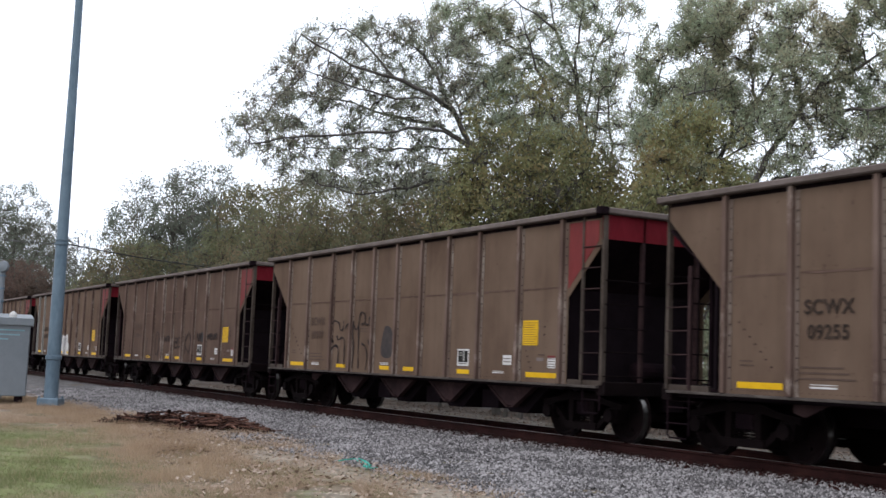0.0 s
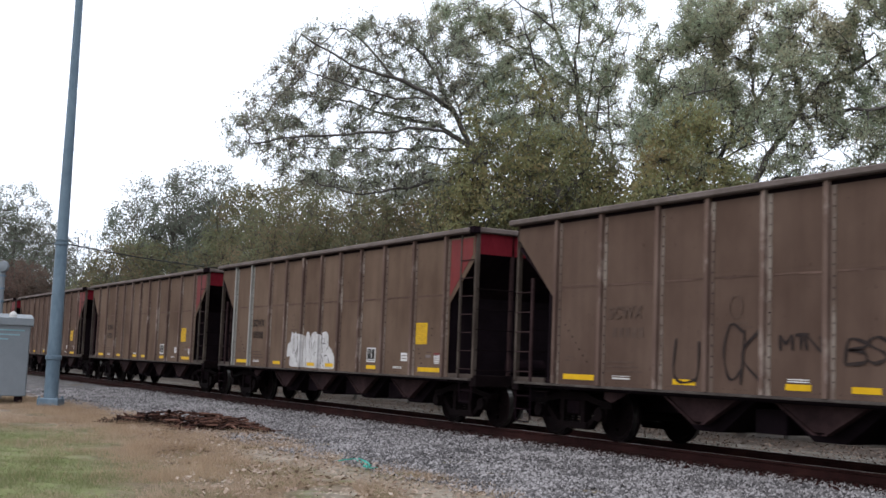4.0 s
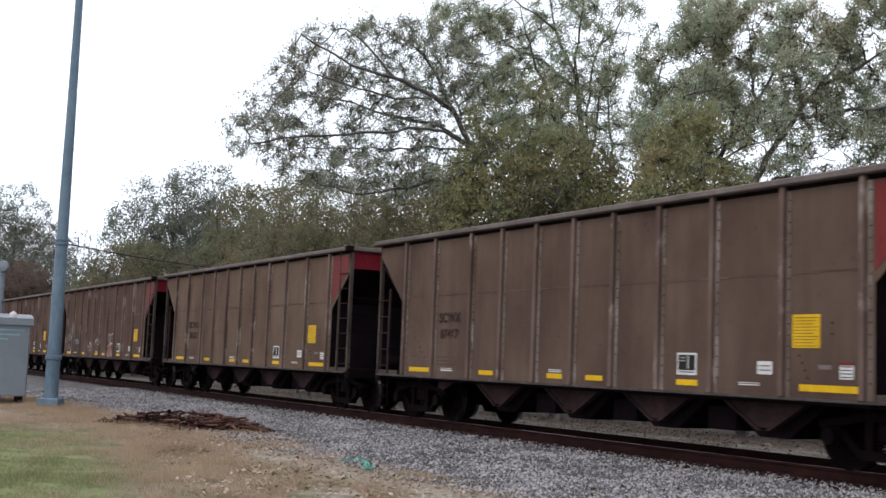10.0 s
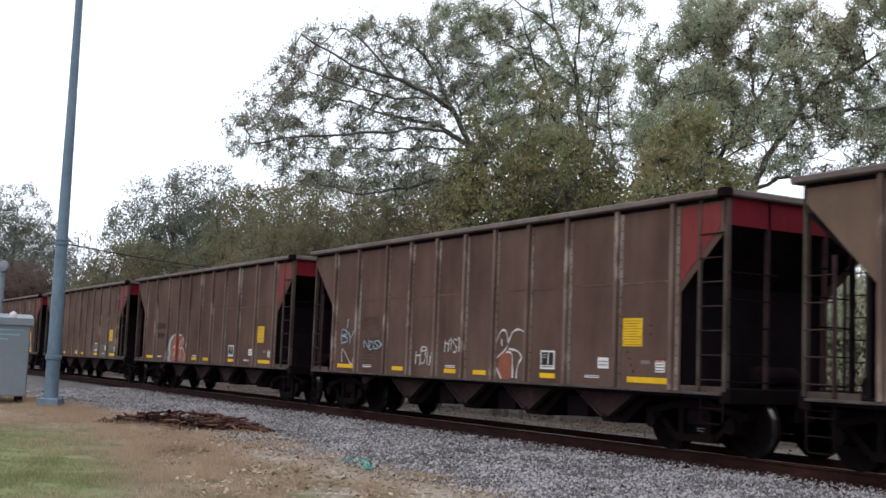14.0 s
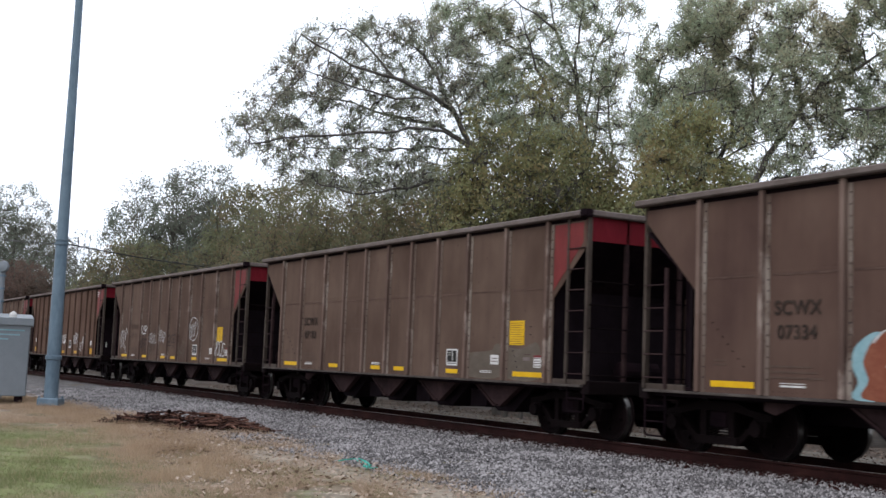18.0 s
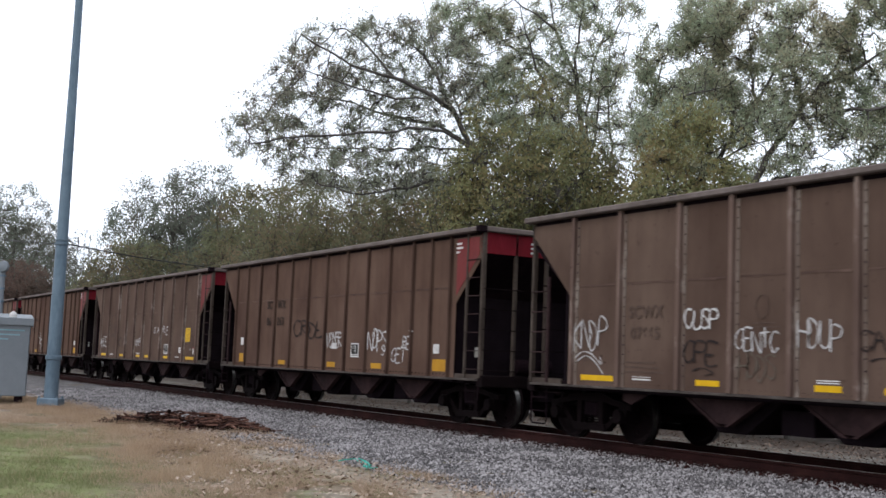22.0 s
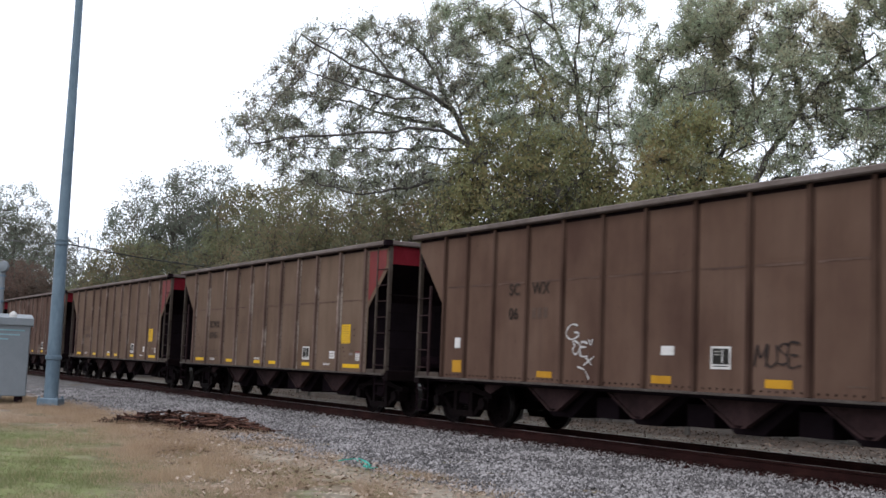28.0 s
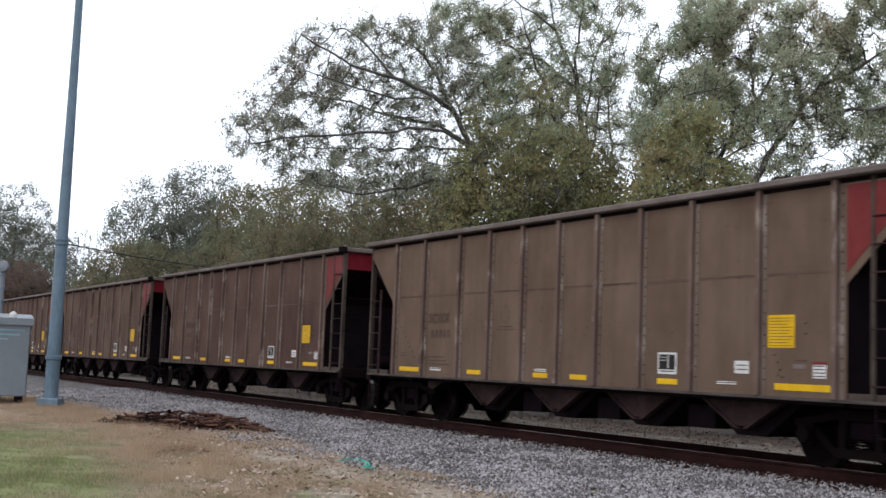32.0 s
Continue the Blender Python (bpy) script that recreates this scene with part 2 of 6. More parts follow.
LITTER = leaf_material("dead_leaves", [(0.148, 0.0925, 0.0629), (0.296, 0.2146, 0.1628), (0.4588, 0.3848, 0.3256)], 0.1)
DEBRIS = material("rotten_bark", [(0.013, 0.00586, 0.00509), (0.0391, 0.0163, 0.0121), (0.122, 0.0619, 0.0445)], rough=0.95, scale=2, fine=20, bump=0.5, islands=0.55)
CORD = material("teal_cord", [(0.0222, 0.2812, 0.222), (0.0444, 0.37, 0.296)], rough=0.5, scale=10, bump=0)
WIRE = material("black_cable", [(0.0148, 0.0148, 0.0148), (0.0259, 0.0259, 0.0259)], rough=0.6, scale=10, bump=0)
GRAVELROAD = material("pale_gravel_road", [(0.0592, 0.0503, 0.0426), (0.101, 0.0888, 0.077), (0.142, 0.127, 0.112)], rough=0.95, scale=0.8, fine=30, bump=0.5)


def ground_material():
    """Soil, straw, green and worn patches by position, as on a mown verge in late autumn."""
    m = material("verge_soil", [(0.0888, 0.06512, 0.0444), (0.1591, 0.1199, 0.08288), (0.2442, 0.1939, 0.1406)], rough=0.95, scale=1.6, fine=22, bump=0.9)
    n, l = m.node_tree.nodes, m.node_tree.links
    b = n["Principled BSDF"]
    last = b.inputs["Base Color"].links[0].from_socket
    co = n.new("ShaderNodeTexCoord")
    for scale, lo, hi, colour in ((0.55, 0.50, 0.70, (0.0962, 0.0925, 0.0444, 1)), (1.1, 0.56, 0.70, (0.2738, 0.2368, 0.1924, 1)), (3.0, 0.50, 0.72, (0.0851, 0.0592, 0.0407, 1))):
        nz = n.new("ShaderNodeTexNoise")
        nz.inputs["Scale"].default_value = scale
        nz.inputs["Detail"].default_value = 6
        l.new(co.outputs["Object"], nz.inputs["Vector"])
        r = n.new("ShaderNodeValToRGB")
        r.color_ramp.elements[0].position, r.color_ramp.elements[1].position = lo, hi
        l.new(nz.outputs["Fac"], r.inputs[0])
        mx = n.new("ShaderNodeMix")
        mx.data_type = "RGBA"
        l.new(r.outputs[0], mx.inputs[0])
        l.new(last, mx.inputs[6])
        mx.inputs[7].default_value = colour
        last = mx.outputs[2]
    # the green tongue nearest the track's viewer, and scattered green patches east of it
    xyz = n.new("ShaderNodeSeparateXYZ")
    l.new(co.outputs["Object"], xyz.inputs[0])

    def ramped(source, lo, hi):
        mr = n.new("ShaderNodeMapRange")
        mr.interpolation_type = "SMOOTHSTEP"
        mr.inputs["From Min"].default_value, mr.inputs["From Max"].default_value = lo, hi
        l.new(source, mr.inputs["Value"])
        return mr.outputs[0]

    def calc(op, p, q, r=None):
        mt = n.new("ShaderNodeMath")
        mt.operation = op
        for i, v in enumerate((p, q, r)):
            if v is None:
                continue
            if isinstance(v, (int, float)):
                mt.inputs[i].default_value = v
            else:
                l.new(v, mt.inputs[i])
        return mt.outputs[0]

    def cloudy(scale):
        nz = n.new("ShaderNodeTexNoise")
        nz.inputs["Scale"].default_value = scale
        nz.inputs["Detail"].default_value = 8
        nz.inputs["Roughness"].default_value = 0.65
        l.new(co.outputs["Object"], nz.inputs["Vector"])
        return nz.outputs["Fac"]

    X, Y = xyz.outputs[0], xyz.outputs[1]
    tongue = calc("SUBTRACT", calc("MULTIPLY_ADD", X, -0.21, 0.95), Y)
    tongue = calc("MULTIPLY_ADD", cloudy(0.9), 2.6, calc("SUBTRACT", tongue, 1.3))
    main = calc("MULTIPLY", ramped(tongue, -0.5, 0.9), ramped(X, -27.0, -21.0))
    spots = calc("MULTIPLY", ramped(cloudy(1.2), 0.54, 0.66), ramped(X, -22.0, -14.0))
    blend = calc("MULTIPLY", calc("MAXIMUM", main, spots), ramped(cloudy(7.0), 0.25, 0.60))
    mx = n.new("ShaderNodeMix")
    mx.data_type = "RGBA"
    l.new(blend, mx.inputs[0])
    l.new(last, mx.inputs[6])
    mx.inputs[7].default_value = (0.150, 0.172, 0.066, 1)
    # the pale trodden strip along the edge of the ballast
    strip = calc("SUBTRACT", 1.0, ramped(calc("ABSOLUTE", calc("SUBTRACT", Y, 7.45), 0.0), 0.10, 0.75))
    strip = calc("MULTIPLY", calc("MULTIPLY", strip, ramped(X, -21.0, -17.5)), ramped(cloudy(2.6), 0.34, 0.56))
    last = mx.outputs[2]
    mx = n.new("ShaderNodeMix")
    mx.data_type = "RGBA"
    l.new(strip, mx.inputs[0])
    l.new(last, mx.inputs[6])
    mx.inputs[7].default_value = (0.270, 0.228, 0.182, 1)
    l.new(mx.outputs[2], b.inputs["Base Color"])
    return m


SOIL = ground_material()


# ---------------------------------------------------------------- mesh helpers
def part(name, bm, mat, parent=None, label=""):
    """Links a bmesh (or a mesh) as one object under a thing or a part."""
    if isinstance(bm, bmesh.types.BMesh):
        me = bpy.data.meshes.new(name)
        bm.to_mesh(me)
        bm.free()
        me.materials.append(mat)
    else:
        me = bm
    ob = new(name, me)
    if parent is not None:
        ob.parent = parent
    if label:
        ob["label"] = label
    return ob


def empty(name, m=None):
    ob = new(name)
    if m is not None:
        ob.matrix_basis = m
    return ob


def mesh_of(bm, name, mat):
    me = bpy.data.meshes.new(name)
    bm.to_mesh(me)
    bm.free()
    me.materials.append(mat)
    return me


def box(bm, x0, x1, y0, y1, z0, z1, bevel=0.0):
    vs = [bm.verts.new(p) for p in ((x0, y0, z0), (x1, y0, z0), (x1, y1, z0), (x0, y1, z0), (x0, y0, z1), (x1, y0, z1), (x1, y1, z1), (x0, y1, z1))]
    fs = [bm.faces.new([vs[i] for i in q]) for q in ((3, 2, 1, 0), (4, 5, 6, 7), (0, 1, 5, 4), (1, 2, 6, 5), (2, 3, 7, 6), (3, 0, 4, 7))]
    if bevel:
        es = list({e for f in fs for e in f.edges})
        bmesh.ops.bevel(bm, geom=es, offset=bevel, segments=1, affect="EDGES", profile=0.5)
    return bm


def boxes(*rows, bevel=0.0):
    bm = bmesh.new()
    for r in rows:
        box(bm, *r, bevel=bevel)
    return bm


def prism(bm, outline, y0, y1):
    """A plate from an outline of (x, z), from y0 to y1."""
    a = [bm.verts.new((x, y0, z)) for x, z in outline]
    b = [bm.verts.new((x, y1, z)) for x, z in outline]
    bm.faces.new(a)
    bm.faces.new(b[::-1])
    for i in range(len(a)):
        j = (i + 1) % len(a)
        bm.faces.new((a[j], a[i], b[i], b[j]))
    return bm


def tube(bm, pts, radii, sides=8, caps=True):
    """A round bar along pts; radii is one number or one per point."""
    pts = [Vector(p) for p in pts]
    if not hasattr(radii, "__len__"):
        radii = [radii] * len(pts)
    rings = []
    for i, p in enumerate(pts):
        d = (pts[min(i + 1, len(pts) - 1)] - pts[max(i - 1, 0)]).normalized()
        up = Vector((0, 0, 1)) if abs(d.z) < 0.9 else Vector((1, 0, 0))
        s = d.cross(up).normalized()
        u = s.cross(d)
        rings.append([bm.verts.new(p + radii[i] * (math.cos(a) * s + math.sin(a) * u)) for a in (2 * math.pi * k / sides for k in range(sides))])
    for a, b in zip(rings, rings[1:]):
        for k in range(sides):
            bm.faces.new((a[k], a[(k + 1) % sides], b[(k + 1) % sides], b[k]))
    if caps:
        bm.faces.new(rings[0][::-1])
        bm.faces.new(rings[-1])
    return bm


def lathe(bm, profile, sides=24, axis="y"):
    """Turns a profile of (radius, along) round the axis."""
    rings = []
    for r, s in profile:
        ring = []
        for k in range(sides):
            a = 2 * math.pi * k / sides
            c, d = r * math.cos(a), r * math.sin(a)
            ring.append(bm.verts.new((c, s, d) if axis == "y" else (c, d, s)))
        rings.append(ring)
    for a, b in zip(rings, rings[1:]):
        for k in range(sides):
            bm.faces.new((a[k], a[(k + 1) % sides], b[(k + 1) % sides], b[k]))
    bm.faces.new(rings[0][::-1])
    bm.faces.new(rings[-1])
    bmesh.ops.recalc_face_normals(bm, faces=bm.faces)
    return bm


def bulk(name, verts, faces_per, mat, smooth=False):
    """A mesh from a big vertex array cut into polygons of faces_per corners, or with an index array."""
    me = bpy.data.meshes.new(name)
    verts = np.asarray(verts, dtype=np.float32).reshape(-1, 3)
    idx = np.arange(len(verts)).reshape(-1, faces_per) if isinstance(faces_per, int) else np.asarray(faces_per)
    me.vertices.add(len(verts))
    me.vertices.foreach_set("co", verts.ravel())
    me.loops.add(idx.size)
    me.loops.foreach_set("vertex_index", idx.ravel().astype(np.int32))
    me.polygons.add(len(idx))
    me.polygons.foreach_set("loop_start", np.arange(0, idx.size, idx.shape[1], dtype=np.int32))
    if smooth:
        me.polygons.foreach_set("use_smooth", np.ones(len(idx), dtype=bool))
    me.update(calc_edges=True)
    me.materials.append(mat)
    return me


# ---------------------------------------------------------------- ground
def verge_edge(x):
    """Where the ballast gives way to the verge."""
    return 8.35 + 1.1 * np.exp(-((x + 23.0) / 3.2) ** 2) + 0.35 * np.sin(x * 0.31) + 0.25 * np.sin(x * 0.83 + 1.0) - 0.55 * np.clip((x + 18.0) / 4.0, 0, 1)


def terrain(x, y):
    """Height of the ground: a level verge, the ballast bed, and a low bank beyond."""
    edge = verge_edge(x)
    up = np.clip((y - edge) / (12.3 - edge), 0, 1)
    near = GROUND + 0.20 * up ** 0.8
    down = np.clip((y - 15.2) / 2.4, 0, 1)
    far = -0.20 - 0.30 * down
    bank = np.clip((y - 24.0) / 14.0, 0, 1)
    z = np.where(y < 12.3, near, np.where(y < 15.2, -0.20, far)) + 0.5 * bank * bank
    return z


def build_ground():
    xs = np.concatenate([[-1500, -600, -300], np.arange(-160, -50, 2.0), np.arange(-50, 4, 0.4), np.arange(4, 60, 3.0), [120, 300, 600, 1500]])
    ys = np.concatenate([[-1500, -500, -150, -50, -20, -8], np.arange(-4, 18, 0.4), np.arange(18, 60, 2.0), [80, 120, 300, 700, 1500]])
    X, Y = np.meshgrid(xs, ys)
    rng = np.random.default_rng(3)
    Z = terrain(X, Y) + rng.normal(0, 0.012, X.shape) * ((Y < 12) & (Y > -5) & (X > -60) & (X < 10))
    V = np.stack([X, Y, Z], -1).reshape(-1, 3)
    nx, ny = len(xs), len(ys)
    i, j = np.meshgrid(np.arange(nx - 1), np.arange(ny - 1))
    a = (j * nx + i).ravel()
    me = bulk("ground", V, np.stack([a, a + 1, a + 1 + nx, a + nx], -1), SOIL, True)
    tagged(new("ground", me), "grassy soil verge with straw, moss and bare patches", "ground", kind="structure")


build_ground()


def build_ballast():
    """The stone bed under the track, as one sheet with loose stones over it."""
    xs = np.concatenate([np.arange(-160, -48, 2.0), np.arange(-48, 6, 0.5), np.arange(6, 40, 3.0)])
    ts = np.linspace(0, 1, 22)
    V = []
    for t in ts:
        edge = verge_edge(xs)
        y = edge + (15.0 - edge) * t
        V.append(np.stack([xs, y, terrain(xs, y) + 0.022 * np.minimum(1, 12 * t) * np.minimum(1, 12 * (1 - t)) - 0.004], -1))
    V = np.array(V).reshape(-1, 3)
    nx = len(xs)
    i, j = np.meshgrid(np.arange(nx - 1), np.arange(len(ts) - 1))
    a = (j * nx + i).ravel()
    bed = new("ballast_bed", bulk("ballast_bed", V, np.stack([a, a + 1, a + 1 + nx, a + nx], -1), BED, True))
    tagged(bed, "grey crushed-stone ballast bed under the railway track", "ballast", kind="structure")
    rng = np.random.default_rng(11)

    def stones(n, x0, x1, y0, y1, s0, s1, fade):
        x = x1 - (x1 - x0) * rng.random(n) ** 1.5
        y = y0 + (y1 - y0) * rng.random(n) ** fade
        z = terrain(x, y) + 0.02
        oct_v = np.array([(1, 0, -0.2), (0, 1, 0), (-1, 0, -0.2), (0, -1, 0), (0.35, 0, 1), (-0.35, 0, 0.9)], float)
        s = (s0 + (s1 - s0) * rng.random(n) ** 2)[:, None, None] * (0.55 + 0.7 * rng.random((n, 6, 1)))
        ang = rng.random(n) * 6.28
        c, d = np.cos(ang)[:, None], np.sin(ang)[:, None]
        P = oct_v[None] * s
        P = P * np.stack([np.ones(n), 0.6 + 0.4 * rng.random(n), 0.45 + 0.4 * rng.random(n)], -1)[:, None, :]
        tilt = rng.normal(0, 0.5, n)[:, None]
        Pz = P[..., 2] + tilt * P[..., 0]
        P = np.stack([P[..., 0] * c - P[..., 1] * d, P[..., 0] * d + P[..., 1] * c, Pz], -1) + np.stack([x, y, z], -1)[:, None, :]
        f = np.array([(0, 1, 4), (1, 5, 4), (1, 2, 5), (2, 3, 5), (3, 4, 5), (3, 0, 4)])
        return P.reshape(-1, 3), (np.arange(n)[:, None, None] * 6 + f[None]).reshape(-1, 3)

    v1, f1 = stones(68000, -46, -8, 7.9, 12.75, 0.017, 0.042, 0.85)
    v2, f2 = stones(14000, -46, -8, 13.1, 16.8, 0.02, 0.048, 1.0)
    v3, f3 = stones(1500, -42, -8, 7.0, 8.6, 0.012, 0.03, 0.5)
    v4, f4 = stones(9000, -60, -5, 12.40, 12.88, 0.025, 0.06, 0.6)
    v5, f5 = stones(2600, -60, -5, 12.0, 12.5, 0.02, 0.05, 0.6)
    v4, f4 = np.concatenate([v4, v5]), np.concatenate([f4, f5 + len(v4)])
    # these stones share the rust colour that holds the rail's shadow
    tagged(new("rusty_ballast", bulk("rusty_ballast", v4, f4, SHADED_RUST)), "rust-stained, shade-darkened ballast stones along the rail foot", "stones", kind="stuff")
    tagged(new("far_ballast", bulk("far_ballast", v2, f2, SHADESTONE)), "shade-darkened ballast stones beyond the rails", "stones", kind="stuff")
    V = np.concatenate([v1, v3])
    F = np.concatenate([f1, f3 + len(v1)])
    ob = new("ballast_stones", bulk("ballast_stones", V, F, STONE))
    tagged(ob, "loose angular grey ballast stones beside the rails", "stones", kind="stuff")


build_ballast()


def build_far_litter():
    """The leaf-strewn strip beyond the ballast."""
    xs = np.arange(-160, 40, 1.0)
    ys = np.array([14.8, 15.4, 17.0, 18.5, 20.5, 23.0, 26.0, 30.0, 40.0])
    X, Y = np.meshgrid(xs, ys)
    Z = terrain(X, Y) + 0.012
    n = len(xs)
    i, j = np.meshgrid(np.arange(n - 1), np.arange(len(ys) - 1))
    a = (j * n + i).ravel()
    ob = new("woodland_floor", bulk("woodland_floor", np.stack([X, Y, Z], -1).reshape(-1, 3), np.stack([a, a + 1, a + 1 + n, a + n], -1), FLOOR, True))
    tagged(ob, "brown leaf-strewn soil under the trees", "soil", kind="structure")
    rng = np.random.default_rng(41)
    m = 30000
    x, y = -5 - 60 * rng.random(m), 15.6 + 9 * rng.random(m) ** 1.3
    c = np.stack([x, y, terrain(x, y) + 0.03 + 0.03 * rng.random(m)], -1)
    ang, ln = rng.random(m) * 6.28, 0.02 + 0.03 * rng.random(m)
    d = np.stack([np.cos(ang), np.sin(ang), rng.normal(0, 0.4, m)], -1) * ln[:, None]
    e = np.stack([-np.sin(ang), np.cos(ang), rng.normal(0, 0.5, m)], -1) * ln[:, None] * 0.5
    ob = new("leaf_litter", bulk("leaf_litter", np.stack([c - d, c + e, c + d, c - e], 1), 4, WOODLITTER))
    tagged(ob, "dry brown and pinkish leaves beyond the rails", "leaves", kind="stuff")


# soil kept dark, with tree shade put into its colour
FLOOR = material("woodland_soil", [(0.030, 0.023, 0.019), (0.062, 0.048, 0.040), (0.110, 0.088, 0.074)], rough=0.95, scale=1.6, fine=22, bump=0.9)
build_far_litter()


def build_far_road():
    bm = bmesh.new()
    n = 60
    rows = []
    for i in range(n + 1):
        x = -150 + 190 * i / n
        w = 0.3 * math.sin(x * 0.2)
        rows.append([bm.verts.new((x, y, float(terrain(np.array(x), np.array(y))) + 0.03)) for y in (19.4 + w, 20.4, 21.6 - w)])
    for a, b in zip(rows, rows[1:]):
        for k in range(2):
            bm.faces.new((a[k], b[k], b[k + 1], a[k + 1]))
    tagged(part("road", bm, GRAVELROAD), "pale gravel lane running along the far side of the track", "road", kind="structure")


build_far_road()


# ---------------------------------------------------------------- track
def build_track():
    track = empty("railway_track")
    tagged(track, "rusty steel railway track on dark timber ties", "railway track", kind="structure")
    prof = [(-0.07, -0.172), (0.07, -0.172), (0.07, -0.160), (0.012, -0.145), (0.009, -0.045), (0.036, -0.035), (0.036, -0.008), (0.030, 0.0),
            (-0.030, 0.0), (-0.036, -0.008), (-0.036, -0.035), (-0.009, -0.045), (-0.012, -0.145), (-0.07, -0.160)]
    for y in RAIL_Y:
        bm = bmesh.new()
        a = [bm.verts.new((-160, y + p, q)) for p, q in prof]
        b = [bm.verts.new((40, y + p, q)) for p, q in prof]
        for i in range(len(a)):
            j = (i + 1) % len(a)
            bm.faces.new((a[j], a[i], b[i], b[j]))
        bm.faces.new(a)
        bm.faces.new(b[::-1])
        bmesh.ops.recalc_face_normals(bm, faces=bm.faces)
        rail = part("rail", bm, SHADED_RUST, track, "rust-brown steel rail with a worn head")
        head = boxes((-160, 40, y - 0.026, y + 0.026, 0.001, 0.0035))
        part("rail_head", head, RAILTOP, rail, "polished running surface")
    return track


TRACK = build_track()


# ---------------------------------------------------------------- hopper cars
LEN = 16.18
BACK = -14.63                      # rear corner post, from the front one
SIDE_POSTS_A = (-1.10, -2.46, -3.84, -5.03, -6.17, -7.27, -8.40, -9.53, -10.65, -12.08, -13.35)
SIDE_POSTS_B = (-1.16, -1.95, -2.75, -3.82, -4.93, -6.05, -7.20, -8.30, -9.42, -10.52, -11.65, -12.65, -13.52)
HALF = 1.568                       # half of the width over the sides
Z_SILL, Z_TOP = 0.97, 3.94


def flat_text(body, size, mat, name):
    cu = bpy.data.curves.new(name, "FONT")
    cu.body, cu.size, cu.extrude, cu.offset = body, size, 0.0, 0.006
    cu.space_character = 1.08
    ob = bpy.data.objects.new(name, cu)
    scene.collection.objects.link(ob)
    dg = bpy.context.evaluated_depsgraph_get()
    me = bpy.data.meshes.new_from_object(ob.evaluated_get(dg))
    bpy.data.objects.remove(ob)
    bpy.data.curves.remove(cu)
    me.name = name
    me.materials.clear()
    me.materials.append(mat)
    return me


def on_side(ob, u, z, lift=0.0):
    """Puts a flat mesh, drawn in its own xy plane, on the near side of a car."""
    ob.matrix_basis = pose(u, -HALF - 0.0165 - lift, z, 90, 0, 0)
    return ob


def plate(name, u0, u1, z0, z1, mat, parent, label="", lift=0.0):
    bm = boxes((u0, u1, -HALF - 0.006 - lift, -HALF - 0.001, z0, z1))
    return part(name, bm, mat, parent, label)


def ribbon(points, width, name, mat, closed=False):
    """A flat stroke of spray paint along smooth points, in its own xy plane."""
    pts = [Vector((*p, 0)) for p in points]
    fine = []
    n = len(pts)
    for i in range(n if closed else n - 1):
        p0, p1, p2, p3 = (pts[(i + d) % n] if closed else pts[max(0, min(n - 1, i + d))] for d in (-1, 0, 1, 2))
        for k in range(6):
            t = k / 6
            fine.append(0.5 * ((2 * p1) + (p2 - p0) * t + (2 * p0 - 5 * p1 + 4 * p2 - p3) * t * t + (3 * p1 - p0 - 3 * p2 + p3) * t ** 3))
    fine.append(fine[0] if closed else pts[-1])
    V, F = [], []
    for i, p in enumerate(fine):
        d = (fine[min(i + 1, len(fine) - 1)] - fine[max(i - 1, 0)])
        d = d.normalized() if d.length > 1e-6 else Vector((1, 0, 0))
        s = Vector((-d.y, d.x, 0)) * width / 2 * (0.8 + 0.3 * math.sin(i * 0.7))
        V += [tuple(p + s), tuple(p - s)]
        if i:
            F.append((2 * i - 2, 2 * i - 1, 2 * i + 1, 2 * i))
    me = bpy.data.meshes.new(name)
    me.from_pydata(V, [], F)
    me.materials.append(mat)
    return me


def build_wheelset():
    bm = bmesh.new()
    for s in (-1, 1):
        y = 0.7175 * s
        lathe(bm, [(0.09, y - 0.075 * s), (0.12, y - 0.06 * s), (0.36, y - 0.01 * s), (0.41, y - 0.09 * s), (0.485, y - 0.085 * s), (0.49, y - 0.06 * s),
                   (0.457, y - 0.035 * s), (0.455, y + 0.055 * s), (0.41, y + 0.06 * s), (0.36, y + 0.01 * s), (0.13, y + 0.045 * s), (0.09, y + 0.06 * s)], 28)
    tube(bm, [(0, -1.0, 0), (0, 1.0, 0)], 0.085, 12)
    for s in (-1, 1):
        for k in range(4):
            a = k * math.pi / 2 + 0.5
            tube(bm, [(0.25 * math.cos(a), s * 0.74, 0.25 * math.sin(a)), (0.25 * math.cos(a), s * 0.79, 0.25 * math.sin(a))], 0.035, 6)
    for f in bm.faces:
        rr = [math.hypot(v.co.x, v.co.z) for v in f.verts]
        f.material_index = 1 if min(rr) > 0.45 and max(rr) < 0.4575 else 0
    me = mesh_of(bm, "wheelset", GRIME_SHADE)
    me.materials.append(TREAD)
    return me


